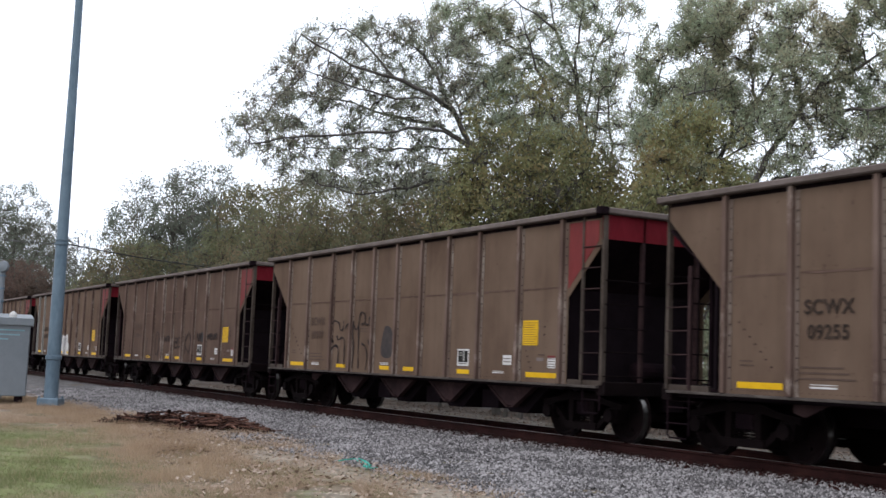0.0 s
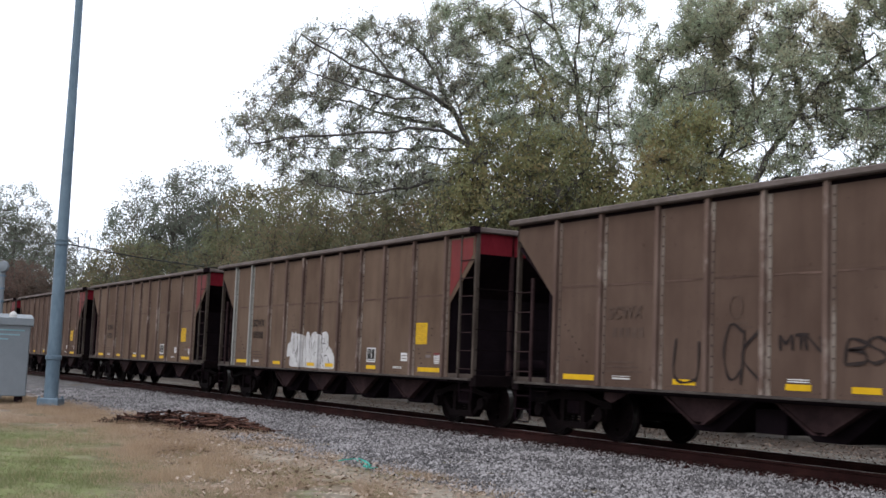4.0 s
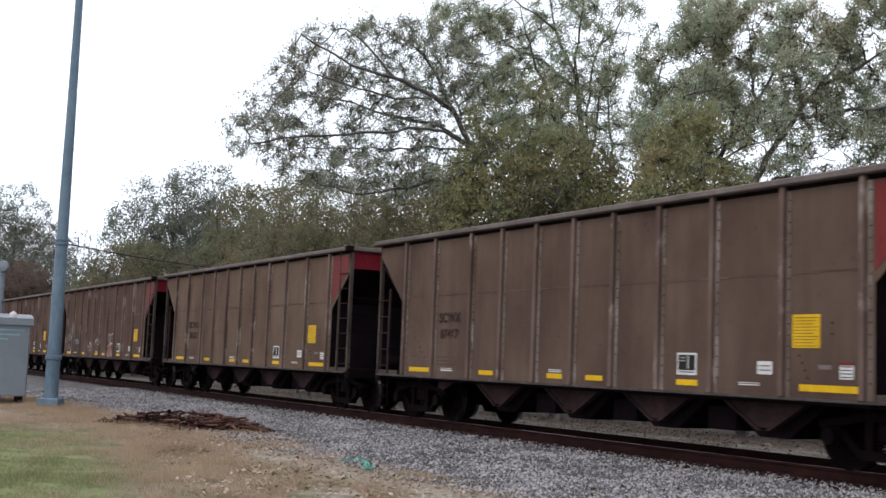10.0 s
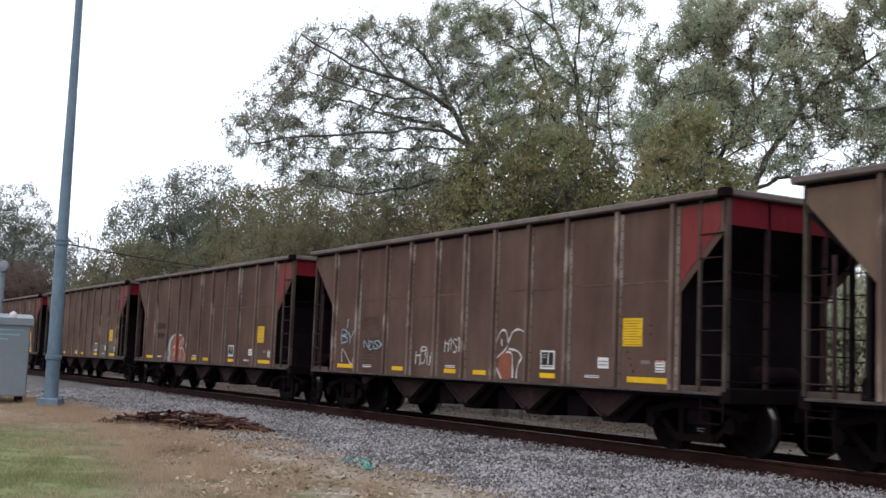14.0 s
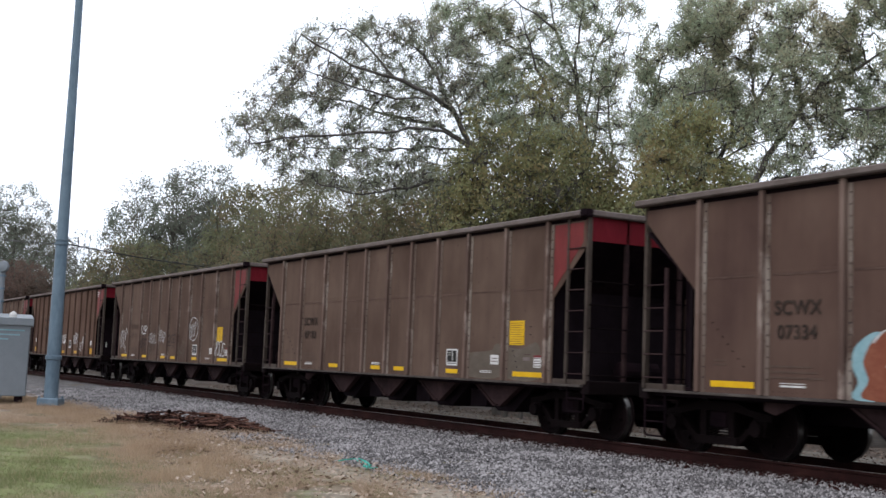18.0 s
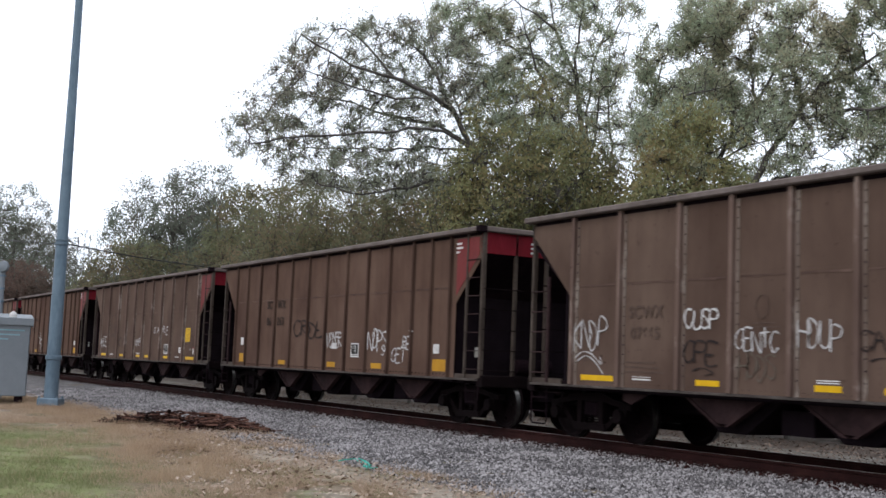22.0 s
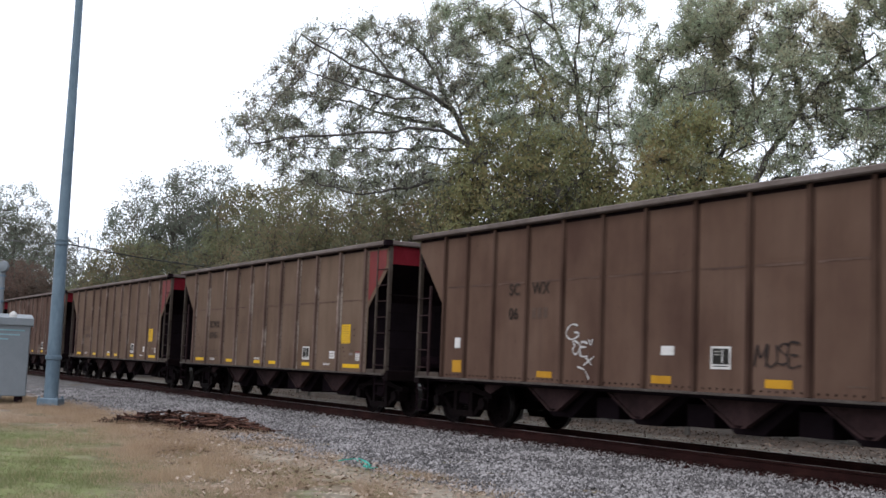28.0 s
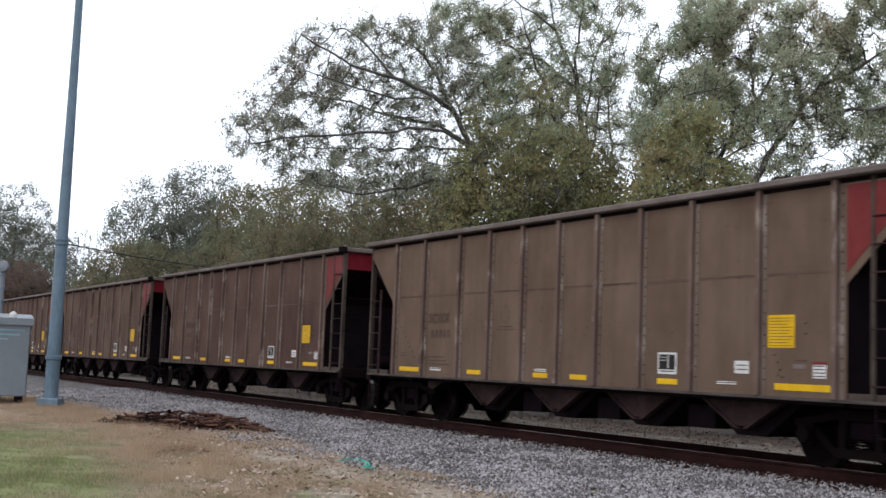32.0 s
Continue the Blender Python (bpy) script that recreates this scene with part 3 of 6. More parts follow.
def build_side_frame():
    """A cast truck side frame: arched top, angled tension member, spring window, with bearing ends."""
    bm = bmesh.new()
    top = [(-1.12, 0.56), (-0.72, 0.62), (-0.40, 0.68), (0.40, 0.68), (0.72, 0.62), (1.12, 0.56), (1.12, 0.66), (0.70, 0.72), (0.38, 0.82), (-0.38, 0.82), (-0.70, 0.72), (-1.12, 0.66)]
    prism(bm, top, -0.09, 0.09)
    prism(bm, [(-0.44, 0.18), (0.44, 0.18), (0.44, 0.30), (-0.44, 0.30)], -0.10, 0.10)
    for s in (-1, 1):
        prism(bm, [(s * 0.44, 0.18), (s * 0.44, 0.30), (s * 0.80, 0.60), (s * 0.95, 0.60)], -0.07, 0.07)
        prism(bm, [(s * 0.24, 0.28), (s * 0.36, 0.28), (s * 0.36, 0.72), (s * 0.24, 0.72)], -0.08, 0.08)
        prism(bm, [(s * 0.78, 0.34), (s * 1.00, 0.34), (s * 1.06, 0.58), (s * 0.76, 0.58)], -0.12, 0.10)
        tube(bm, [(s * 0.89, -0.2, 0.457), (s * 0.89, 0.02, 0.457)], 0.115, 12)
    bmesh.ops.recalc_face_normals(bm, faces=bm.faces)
    return mesh_of(bm, "side_frame", GRIME_SHADE)


def build_springs():
    bm = bmesh.new()
    for x in (-0.17, 0.0, 0.17):
        for k in range(7):
            z = 0.31 + k * 0.042
            lathe_ring = [(0.055, z), (0.072, z + 0.010), (0.055, z + 0.022)]
            rings = []
            for r, zz in lathe_ring:
                rings.append([bm.verts.new((x + r * math.cos(a), r * math.sin(a), zz)) for a in (2 * math.pi * q / 8 for q in range(8))])
            for a, b in zip(rings, rings[1:]):
                for q in range(8):
                    bm.faces.new((a[q], a[(q + 1) % 8], b[(q + 1) % 8], b[q]))
    return mesh_of(bm, "spring", GRIME_SHADE)


def rivets(bm, x, y, z0, z1, n, r=0.016):
    for k in range(n):
        z = z0 + (z1 - z0) * (k + 0.5) / n
        vs = [bm.verts.new(p) for p in ((x - r, y, z), (x, y, z - r), (x + r, y, z), (x, y, z + r), (x, y - r * 0.9, z))]
        for i in range(4):
            bm.faces.new((vs[i], vs[(i + 1) % 4], vs[4]))


def build_channel():
    """A narrow dark channel post."""
    bm = bmesh.new()
    box(bm, -0.035, 0.035, -0.05, 0.0, Z_SILL - 0.012, Z_TOP - 0.102, bevel=0.01)
    box(bm, -0.075, 0.075, -0.012, -0.001, Z_SILL - 0.012, Z_TOP - 0.17)
    rivets(bm, 0.06, -0.012, 1.1, 3.75, 24, 0.012)
    return mesh_of(bm, "post", POST_B)


def build_post():
    """A pressed hat-section side post with a flange and a line of dark rivets, for the near (-y) side."""
    bm = bmesh.new()
    z0, z1 = Z_SILL - 0.012, Z_TOP - 0.17
    box(bm, -0.048, 0.038, -0.070, 0.0, z0, Z_TOP - 0.102, bevel=0.007)
    box(bm, -0.085, 0.060, -0.010, -0.001, z0, z1)
    n = len(bm.faces)
    box(bm, 0.061, 0.125, -0.012, -0.001, z0, z1)
    k = len(bm.faces)
    rivets(bm, 0.098, -0.012, 1.1, 3.72, 17, 0.017)
    bm.faces.ensure_lookup_table()
    for f in bm.faces[n:k]:
        f.material_index = 1
    for f in bm.faces[k:]:
        f.material_index = 2
    me = mesh_of(bm, "post", POST)
    me.materials.append(FLANGE)
    me.materials.append(SOOT_SHADE)
    return me


def mirrored(me, mat):
    """The same mesh for the far side."""
    out = me.copy()
    n = len(out.vertices)
    co = np.empty(n * 3, dtype=np.float32)
    out.vertices.foreach_get("co", co)
    co[1::3] *= -1
    out.vertices.foreach_set("co", co)
    out.flip_normals()
    return out


def build_car(kind):
    """A rapid-discharge coal hopper; its origin is on the rail line under the front corner post."""
    paint = PAINT if kind == "A" else PAINT_B
    posts = SIDE_POSTS_A if kind == "A" else SIDE_POSTS_B
    car = empty("hopper_car")
    zc, zw = Z_TOP - 0.10, Z_TOP - 0.165
    if "post" not in MESHES:
        MESHES["post"] = build_post()
        MESHES["post_far"] = mirrored(MESHES["post"], POST)
        MESHES["channel"] = build_channel()
        MESHES["channel_far"] = mirrored(MESHES["channel"], POST_B)
    shape = "post" if kind == "A" else "channel"
    seam = 2.66 if kind == "A" else 2.80
    # side walls with clipped lower corners, a lapped seam at two thirds of the height
    for s in (-1, 1):
        bm = bmesh.new()
        edge = posts[-1] - 0.09
        outline = [(-0.94, Z_SILL - 0.012), (-0.94, 2.45), (-0.03, 3.30), (-0.03, zw), (BACK + 0.03, zw), (BACK + 0.03, 3.57), (edge, 2.44), (edge, Z_SILL - 0.012)]
        prism(bm, outline, s * (HALF - 0.012), s * HALF)
        for i in range(len(posts) - 1):
            box(bm, posts[i + 1] + 0.13, posts[i] - 0.09, s * HALF - (0.010 if s < 0 else 0), s * HALF + (0.010 if s > 0 else 0), seam - 0.012, seam + 0.03)
            for k in range(7):
                x = posts[i] - 0.16 - (posts[i] - posts[i + 1] - 0.32) * k / 6
                if s < 0:
                    rivets(bm, x, -HALF, seam + 0.035, seam + 0.075, 1, 0.012)
        bmesh.ops.recalc_face_normals(bm, faces=bm.faces)
        part("side_wall", bm, paint, car)
        bm = bmesh.new()
        rng = random.Random(17)
        for i in range(len(posts) - 1):
            x, end = posts[i + 1] + 0.14, posts[i] - 0.10
            while x < end:
                step = min(rng.uniform(0.05, 0.22), end - x + 0.001)
                box(bm, x, x + step * 0.97, *sorted((s * HALF, s * (HALF + 0.007))), seam - 0.012 - rng.uniform(0.015, 0.04), seam - 0.013)
                x += step
        part("weld_seam", bm, SEAM, car, "dirty uneven weld seam")["kind"] = "stuff"
    # pressed posts
    for u in posts:
        a = part("post", MESHES[shape], None, car)
        a.location = (u, -HALF, 0)
        b = part("post", MESHES[shape + "_far"], None, car)
        b.location = (u, HALF, 0)
    # top chords
    for s in (-1, 1):
        y0, y1 = sorted((s * (HALF - 0.05), s * (HALF + 0.13)))
        # dark inset strip stands in for the shade below the chord
        part("chord_web", boxes((BACK + 0.03, -0.03, *sorted((s * (HALF - 0.049), s * (HALF - 0.025))), zw - 0.06, zc)), SOOT_SHADE, car, "dark inset strip standing in for shade under the top chord")
        part("top_chord", boxes((BACK - 0.06, 0.02, y0, y1, zc, Z_TOP), bevel=0.02), CHORD, car, "dust-grey top chord")
    for u in (0.02, BACK - 0.06):
        s = 1 if u > -1 else -1
        x0, x1 = sorted((u - s * 0.078, u + s * 0.10))
        part("end_chord", boxes((x0, x1, -HALF - 0.133, HALF + 0.133, zc - 0.004, Z_TOP + 0.004), bevel=0.02), CHORD, car, "dust-grey end chord")
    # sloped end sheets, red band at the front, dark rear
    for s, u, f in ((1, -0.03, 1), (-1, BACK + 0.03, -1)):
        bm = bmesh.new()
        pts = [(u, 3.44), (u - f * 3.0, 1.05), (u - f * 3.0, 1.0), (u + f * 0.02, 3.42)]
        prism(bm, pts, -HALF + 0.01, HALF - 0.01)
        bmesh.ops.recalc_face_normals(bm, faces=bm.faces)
        # near-black sheet: shade of the end bay put into its colour
        part("slope_sheet", bm, SOOT_SHADE, car, "black sloped end sheet")
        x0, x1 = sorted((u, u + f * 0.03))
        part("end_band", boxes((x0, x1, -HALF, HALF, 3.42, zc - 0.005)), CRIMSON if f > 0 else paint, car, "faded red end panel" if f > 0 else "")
        # bulkhead closes the bay, with the shade inside put into its colour
        part("bulkhead", boxes((*sorted((u - f * 1.00, u - f * 1.05)), -HALF + 0.015, HALF - 0.015, 1.0, 2.62)), SHADE_BLACK, car)
    bm = bmesh.new()
    prism(bm, [(-0.935, 2.60), (-0.935, zw - 0.03), (-0.10, zw - 0.03), (-0.10, 3.40)], -HALF - 0.008, -HALF - 0.002)
    bmesh.ops.recalc_face_normals(bm, faces=bm.faces)
    part("corner_plate", bm, RED, car, "faded red triangular corner panel")
    bm = bmesh.new()
    prism(bm, [(-0.935, 2.60), (-0.935, zw - 0.03), (-0.10, zw - 0.03), (-0.10, 3.40)], HALF + 0.002, HALF + 0.008)
    bmesh.ops.recalc_face_normals(bm, faces=bm.faces)
    part("corner_plate", bm, RED, car, "faded red triangular corner panel")
    # corner posts, ladder stiles, rungs
    for u, f in ((0.0, 1), (BACK, -1)):
        for s in (-1, 1):
            y0, y1 = sorted((s * HALF, s * (HALF - 0.09)))
            part("corner_post", boxes((u - 0.034, u + 0.034, y0, y1, 0.97, zc), bevel=0.008), LADDER, car)
            part("ladder_stile", boxes((u - f * 0.52 - 0.028, u - f * 0.52 + 0.028, *sorted((s * (HALF + 0.02), s * (HALF - 0.02))), 0.97, zc - (0 if f > 0 else 1.0))), LADDER if f > 0 else GUSSET, car)
            for k in range(7 if f > 0 else 5):
                z = 1.14 + 0.36 * k
                y = s * (HALF + 0.02)
                bm = tube(bmesh.new(), [(u - f * 0.52, y, z), (u - f * 0.02, y, z)], 0.012, 6)
                part("rung", bm, GUSSET, car)
            part("corner_sill", boxes((*sorted((u - f * 0.047, u - f * 0.93)), *sorted((s * (HALF - 0.05), s * (HALF - 0.01))), 0.915, 1.045), bevel=0.008), LADDER if s < 0 else SOOT_SHADE, car)
            foot = 0.50 if f > 0 else 0.24
            bm = tube(bmesh.new(), [(u - f * 0.50, s * (HALF - 0.03), 0.95), (u - f * 0.50, s * (HALF - 0.03), foot + 0.05), (u - f * 0.45, s * (HALF - 0.03), foot),
                                    (u - f * 0.08, s * (HALF - 0.03), foot), (u - f * 0.03, s * (HALF - 0.03), foot + 0.05), (u - f * 0.03, s * (HALF - 0.03), 0.95)], 0.016, 6)
            for z in ((0.72,) if f > 0 else (0.70, 0.46)):
                tube(bm, [(u - f * 0.50, s * (HALF - 0.03), z), (u - f * 0.03, s * (HALF - 0.03), z)], 0.013, 6)
            part("stirrup", bm, SOOT_SHADE, car)
        for y in (-0.68, 0.55) if kind == "A" else (-0.75, 0.0, 0.75):
            part("end_post", boxes((*sorted((u, u - f * 0.08)), y - 0.032, y + 0.032, 1.0, zc), bevel=0.008), (LADDER if kind == "B" else GUSSET) if f > 0 else SOOT_SHADE, car)
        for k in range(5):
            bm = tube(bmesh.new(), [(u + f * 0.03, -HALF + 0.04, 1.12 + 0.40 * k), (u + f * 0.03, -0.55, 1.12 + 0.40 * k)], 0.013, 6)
            part("grab_iron", bm, GRIME_SHADE, car)
        part("end_sill", boxes((u - 0.12, u + 0.12, -HALF + 0.02, HALF - 0.02, 0.80, 1.03), bevel=0.015), GRIME_SHADE, car)
        part("end_platform", boxes((*sorted((u - f * 0.10, u - f * 1.85)), -HALF + 0.04, HALF - 0.04, 0.97, 1.01)), SOOT_SHADE, car)
        # coupler and hose
        bm = boxes((*sorted((u + f * 0.1, u + f * 0.62)), -0.09, 0.09, 0.74, 0.94))
        box(bm, *sorted((u + f * 0.55, u + f * 0.735)), -0.17, 0.17, 0.70, 0.99, bevel=0.04)
        part("coupler", bm, GRIME_SHADE, car, "grimy cast-steel knuckle coupler")
        bm = tube(bmesh.new(), [(u + f * 0.15, 0.3, 0.80), (u + f * 0.40, 0.32, 0.62), (u + f * 0.60, 0.2, 0.45), (u + f * 0.735, 0.1, 0.50)], 0.026, 8)
        part("brake_hose", bm, BLACK, car, "black rubber brake hose")
    part("corner_cap", boxes((-0.055, 0.128, -HALF - 0.138, -HALF + 0.03, Z_TOP - 0.125, Z_TOP + 0.012), bevel=0.015), SOOT_SHADE, car, "black corner bracket")
    # brake gear on the front platform
    bm = lathe(bmesh.new(), [(0.05, -0.45), (0.16, -0.42), (0.16, 0.42), (0.05, 0.45)], 14)
    ob = part("air_reservoir", bm, SOOT_SHADE, car)
    ob.location = (-0.75, 0.2, 1.22)
    bm = lathe(bmesh.new(), [(0.02, -0.06), (0.13, -0.05), (0.13, 0.10), (0.06, 0.2)], 12)
    ob = part("brake_cylinder", bm, GRIME_SHADE, car)
    ob.location = (BACK + 0.55, -0.9, 1.15)
    # side sills and the V-shaped hopper gussets
    for s in (-1, 1):
        y0, y1 = sorted((s * (HALF - 0.02), s * (HALF + 0.045)))
        part("side_sill", boxes((BACK + 0.05, -0.05, y0, y1, Z_SILL - 0.055, Z_SILL - 0.014), bevel=0.006), LIP, car, "dusty steel lip of the side sill")
        # recess shade behind the lip put into the web's colour
        part("sill_web", boxes((BACK + 0.05, -0.05, *sorted((s * (HALF - 0.16), s * (HALF - 0.13))), 0.86, Z_SILL - 0.056)), SHADE_BLACK, car)
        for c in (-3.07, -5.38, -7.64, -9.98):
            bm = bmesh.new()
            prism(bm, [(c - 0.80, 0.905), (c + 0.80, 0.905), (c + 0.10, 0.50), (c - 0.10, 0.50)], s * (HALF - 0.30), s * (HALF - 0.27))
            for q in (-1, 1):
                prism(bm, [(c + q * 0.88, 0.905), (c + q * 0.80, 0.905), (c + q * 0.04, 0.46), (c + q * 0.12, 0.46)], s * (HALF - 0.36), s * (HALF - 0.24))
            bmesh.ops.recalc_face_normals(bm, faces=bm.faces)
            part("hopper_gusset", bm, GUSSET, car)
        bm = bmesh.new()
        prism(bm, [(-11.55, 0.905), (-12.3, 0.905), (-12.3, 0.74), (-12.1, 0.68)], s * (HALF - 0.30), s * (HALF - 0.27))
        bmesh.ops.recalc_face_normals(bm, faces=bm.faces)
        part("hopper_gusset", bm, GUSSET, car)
    # chutes, beams, sill and floor blackened to stand in for underbody shade
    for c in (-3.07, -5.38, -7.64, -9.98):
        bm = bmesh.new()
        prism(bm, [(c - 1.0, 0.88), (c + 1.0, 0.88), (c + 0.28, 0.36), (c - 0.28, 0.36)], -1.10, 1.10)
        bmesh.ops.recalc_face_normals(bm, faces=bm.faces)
        part("hopper_chute", bm, SHADE_BLACK, car)
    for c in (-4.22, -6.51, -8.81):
        part("door_beam", boxes((c - 0.30, c + 0.30, -1.0, 1.0, 0.40, 0.75)), SHADE_BLACK, car)
    part("centre_sill", boxes((BACK - 0.1, 0.1, -0.18, 0.18, 0.55, 1.02)), SHADE_BLACK, car)
    part("inner_floor", boxes((BACK + 1.0, -1.0, -HALF + 0.02, HALF - 0.02, 0.88, 0.96)), SHADE_BLACK, car)
    # the load: a low uneven heap of coal just above the chords
    rng = np.random.default_rng(5 if kind == "A" else 6)
    bm = bmesh.new()
    nx, ny = 44, 8
    grid = []
    for i in range(nx + 1):
        row = []
        for j in range(ny + 1):
            e = min(i, nx - i, 3) / 3 * (1 - abs(2 * j / ny - 1) ** 2)
            row.append(bm.verts.new((-0.15 + (BACK + 0.30) * i / nx, (HALF - 0.06) * (2 * j / ny - 1), 3.60 + 0.33 * e + 0.05 * rng.random() * e)))
        grid.append(row)
    for i in range(nx):
        for j in range(ny):
            bm.faces.new((grid[i][j], grid[i + 1][j], grid[i + 1][j + 1], grid[i][j + 1]))
    bmesh.ops.recalc_face_normals(bm, faces=bm.faces)
    part("coal_load", bm, COAL, car, "heaped black coal")
    # trucks
    for name in ("wheelset", "side_frame", "spring"):
        if name not in MESHES:
            MESHES[name] = {"wheelset": build_wheelset, "side_frame": build_side_frame, "spring": build_springs}[name]()
    for c in (-1.14, BACK + 1.14):
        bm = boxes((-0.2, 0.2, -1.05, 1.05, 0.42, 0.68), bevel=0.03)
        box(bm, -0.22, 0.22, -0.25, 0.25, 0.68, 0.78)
        truck = part("truck", bm, SOOT_SHADE, car, "grimy cast two-axle truck")
        truck.location = (c, 0, 0)
        for s in (-1, 1):
            o = part("side_frame", MESHES["side_frame"], None, truck)
            o.location = (0, s * 0.99, 0)
            o.rotation_euler = (0, 0, 0 if s < 0 else math.pi)
            o = part("spring", MESHES["spring"], None, truck)
            o.location = (0, s * 0.99, 0)
        for x in (0.89, -0.89):
            o = part("wheelset", MESHES["wheelset"], None, truck, "worn steel wheel pair")
            o.location = (x, 0, 0.457)
    bm = bmesh.new()
    n, r = (110, 0.008) if kind == "A" else (84, 0.022)
    for k in range(n):
        rivets(bm, BACK + 1.30 + (12.30 * k) / n, -HALF - 0.001, 1.005, 1.025, 1, r)
    part("rivet_row", bm, SOOT_SHADE, car, "row of dark rivet heads along the sill")["kind"] = "stuff"
    if kind == "A":
        for u, z, du, dz, m in ((-13.08, 1.98, 0.105, -0.105, 7), (-1.62, 1.95, 0.0, -0.14, 2), (-2.18, 1.52, 0.05, -0.10, 4)):
            bm = bmesh.new()
            for k in range(m):
                rivets(bm, u + du * k, -HALF - 0.001, z + dz * k - 0.01, z + dz * k + 0.01, 1, 0.018)
            part("bolt_heads", bm, SOOT_SHADE, car, "slanting row of dark bolt heads")["kind"] = "stuff"
        ring = ribbon([(0.13 * math.cos(a), 0.16 * math.sin(a)) for a in (2 * math.pi * q / 10 for q in range(10))], 0.018, "stencil_ring", FADED, True)
        on_side(part("stencil_ring", ring, None, car, "faded stencilled ring"), -8.95, 2.20)
        plate("stencil_line", -9.15, -8.70, 1.955, 1.975, FADED, car)
        plate("stencil_line", -9.25, -8.62, 1.90, 1.915, FADED, car)
    # markings common to the kind
    if kind == "A":
        plate("yellow_bar", -2.17, -1.18, 1.045, 1.135, YELLOW, car, "yellow reflective bar")
        plate("yellow_bar", -13.10, -12.24, 1.045, 1.135, YELLOW, car, "yellow reflective bar")
        for u, w in ((-4.61, 0.46), (-6.88, 0.46), (-8.00, 0.45), (-10.28, 0.50)):
            plate("yellow_bar", u, u + w, 1.045, 1.13, YELLOW, car, "yellow reflective bar")
        board = plate("yellow_panel", -2.30, -1.82, 1.62, 2.07, YELLOW, car, "yellow panel with rows of small dark lettering")
        for k in range(10):
            z = 2.03 - 0.042 * k
            plate("text_line", -2.27, -1.85 - 0.04 * (k % 3), z - 0.009, z, FADED, board, lift=0.004)
        box_a = (-4.60, -4.17)
    else:
        for u, w, z0, z1 in ((-1.80, 0.56, 1.07, 1.31), (-4.62, 0.50, 1.06, 1.18), (-7.02, 0.46, 1.05, 1.17), (-10.15, 0.46, 1.05, 1.16), (-13.12, 0.34, 1.07, 1.31)):
            plate("amber_bar", u, u + w, z0, z1, AMBER, car, "dull amber reflective patch")
        plate("white_label", -1.78, -1.55, 1.43, 1.62, WHITE, car, "white data label")
        plate("white_label", -13.05, -12.84, 1.55, 1.76, WHITE, car, "white data label")
        plate("white_label", -6.80, -6.50, 1.49, 1.63, WHITE, car, "white data label")
        part("white_label", boxes((-0.80, -0.62, -HALF + 0.4, -HALF + 0.41, 1.38, 1.58)), SILVER, car, "grey data label")
        for k, (a, b) in enumerate(((-0.95, -0.68), (-0.95, -0.62), (-0.95, -0.80))):
            plate("text_line", a, a + (b - a) * 0.7, 3.63 - 0.085 * k, 3.67 - 0.085 * k, WHITE, car, lift=0.014)
            part("text_line", boxes((0.005, 0.012, -0.42, -0.42 + (b - a) * 1.1, 3.66 - 0.09 * k, 3.70 - 0.09 * k)), WHITE, car)
        box_a = (-5.70, -5.29)
    rise = 0.0 if kind == "A" else 0.10
    # framed data box, stencils, white labels
    fr = plate("data_panel", box_a[0], box_a[1], 1.20 + rise, 1.53 + rise, WHITE, car, "white-framed black data panel")
    plate("panel_field", box_a[0] + 0.035, box_a[1] - 0.035, 1.27 + rise, 1.50 + rise, BLACK, fr, lift=0.003)
    plate("text_line", box_a[0] + 0.235, box_a[0] + 0.255, 1.29 + rise, 1.49 + rise, WHITE, fr, lift=0.006)
    for k in range(2):
        plate("text_line", box_a[0] + 0.07, box_a[0] + 0.19, 1.445 + rise - 0.045 * k, 1.465 + rise - 0.045 * k, SILVER, fr, lift=0.006)
    plate("text_line", box_a[0] + 0.05, box_a[1] - 0.05, 1.235 + rise, 1.25 + rise, BLACK, fr, lift=0.003)
    if kind == "A":
        lab = plate("white_label", -2.94, -2.66, 1.25, 1.43, WHITE, car, "white data label")
        for k in range(2):
            plate("text_line", -2.91, -2.69, 1.30 + 0.06 * k, 1.315 + 0.06 * k, FADED, lab, lift=0.003)
        lab = plate("striped_label", -1.49, -1.27, 1.22, 1.42, WHITE, car, "white label with dark lines and a red top")
        plate("text_line", -1.49, -1.27, 1.40, 1.44, RED, lab, lift=0.003)
        for k in range(4):
            plate("text_line", -1.47, -1.29, 1.24 + 0.045 * k, 1.255 + 0.045 * k, FADED, lab, lift=0.003)
        plate("stencil_line", -3.30, -2.90, 1.09, 1.105, WHITE, car)
        plate("stencil_line", -3.30, -2.90, 1.12, 1.13, WHITE, car)
        plate("stencil_line", -11.75, -11.30, 1.085, 1.11, WHITE, car)
        plate("stencil_line", -11.75, -11.30, 1.13, 1.14, WHITE, car)
        for k in range(2):
            plate("stencil_line", -7.96, -7.58, 1.155 + 0.03 * k, 1.17 + 0.03 * k, WHITE, car)
        for k in range(3):
            plate("stencil_line", -11.95, -11.0 - 0.1 * k, 1.20 + 0.075 * k, 1.225 + 0.075 * k, FADED, car)
        plate("stencil_line", -13.05, -12.78, 1.36, 1.38, FADED, car)
        plate("stencil_line", -13.05, -12.80, 1.42, 1.44, FADED, car)
        plate("small_placard", -1.84, -1.62, 1.34, 1.40, CHORD, car, "small dull grey placard")
        plate("stencil_line", -1.80, -1.60, 1.44, 1.46, FADED, car)
    else:
        plate("stencil_line", -3.2, -2.85, 1.12, 1.14, FADED, car)
    return car


MESHES = {}
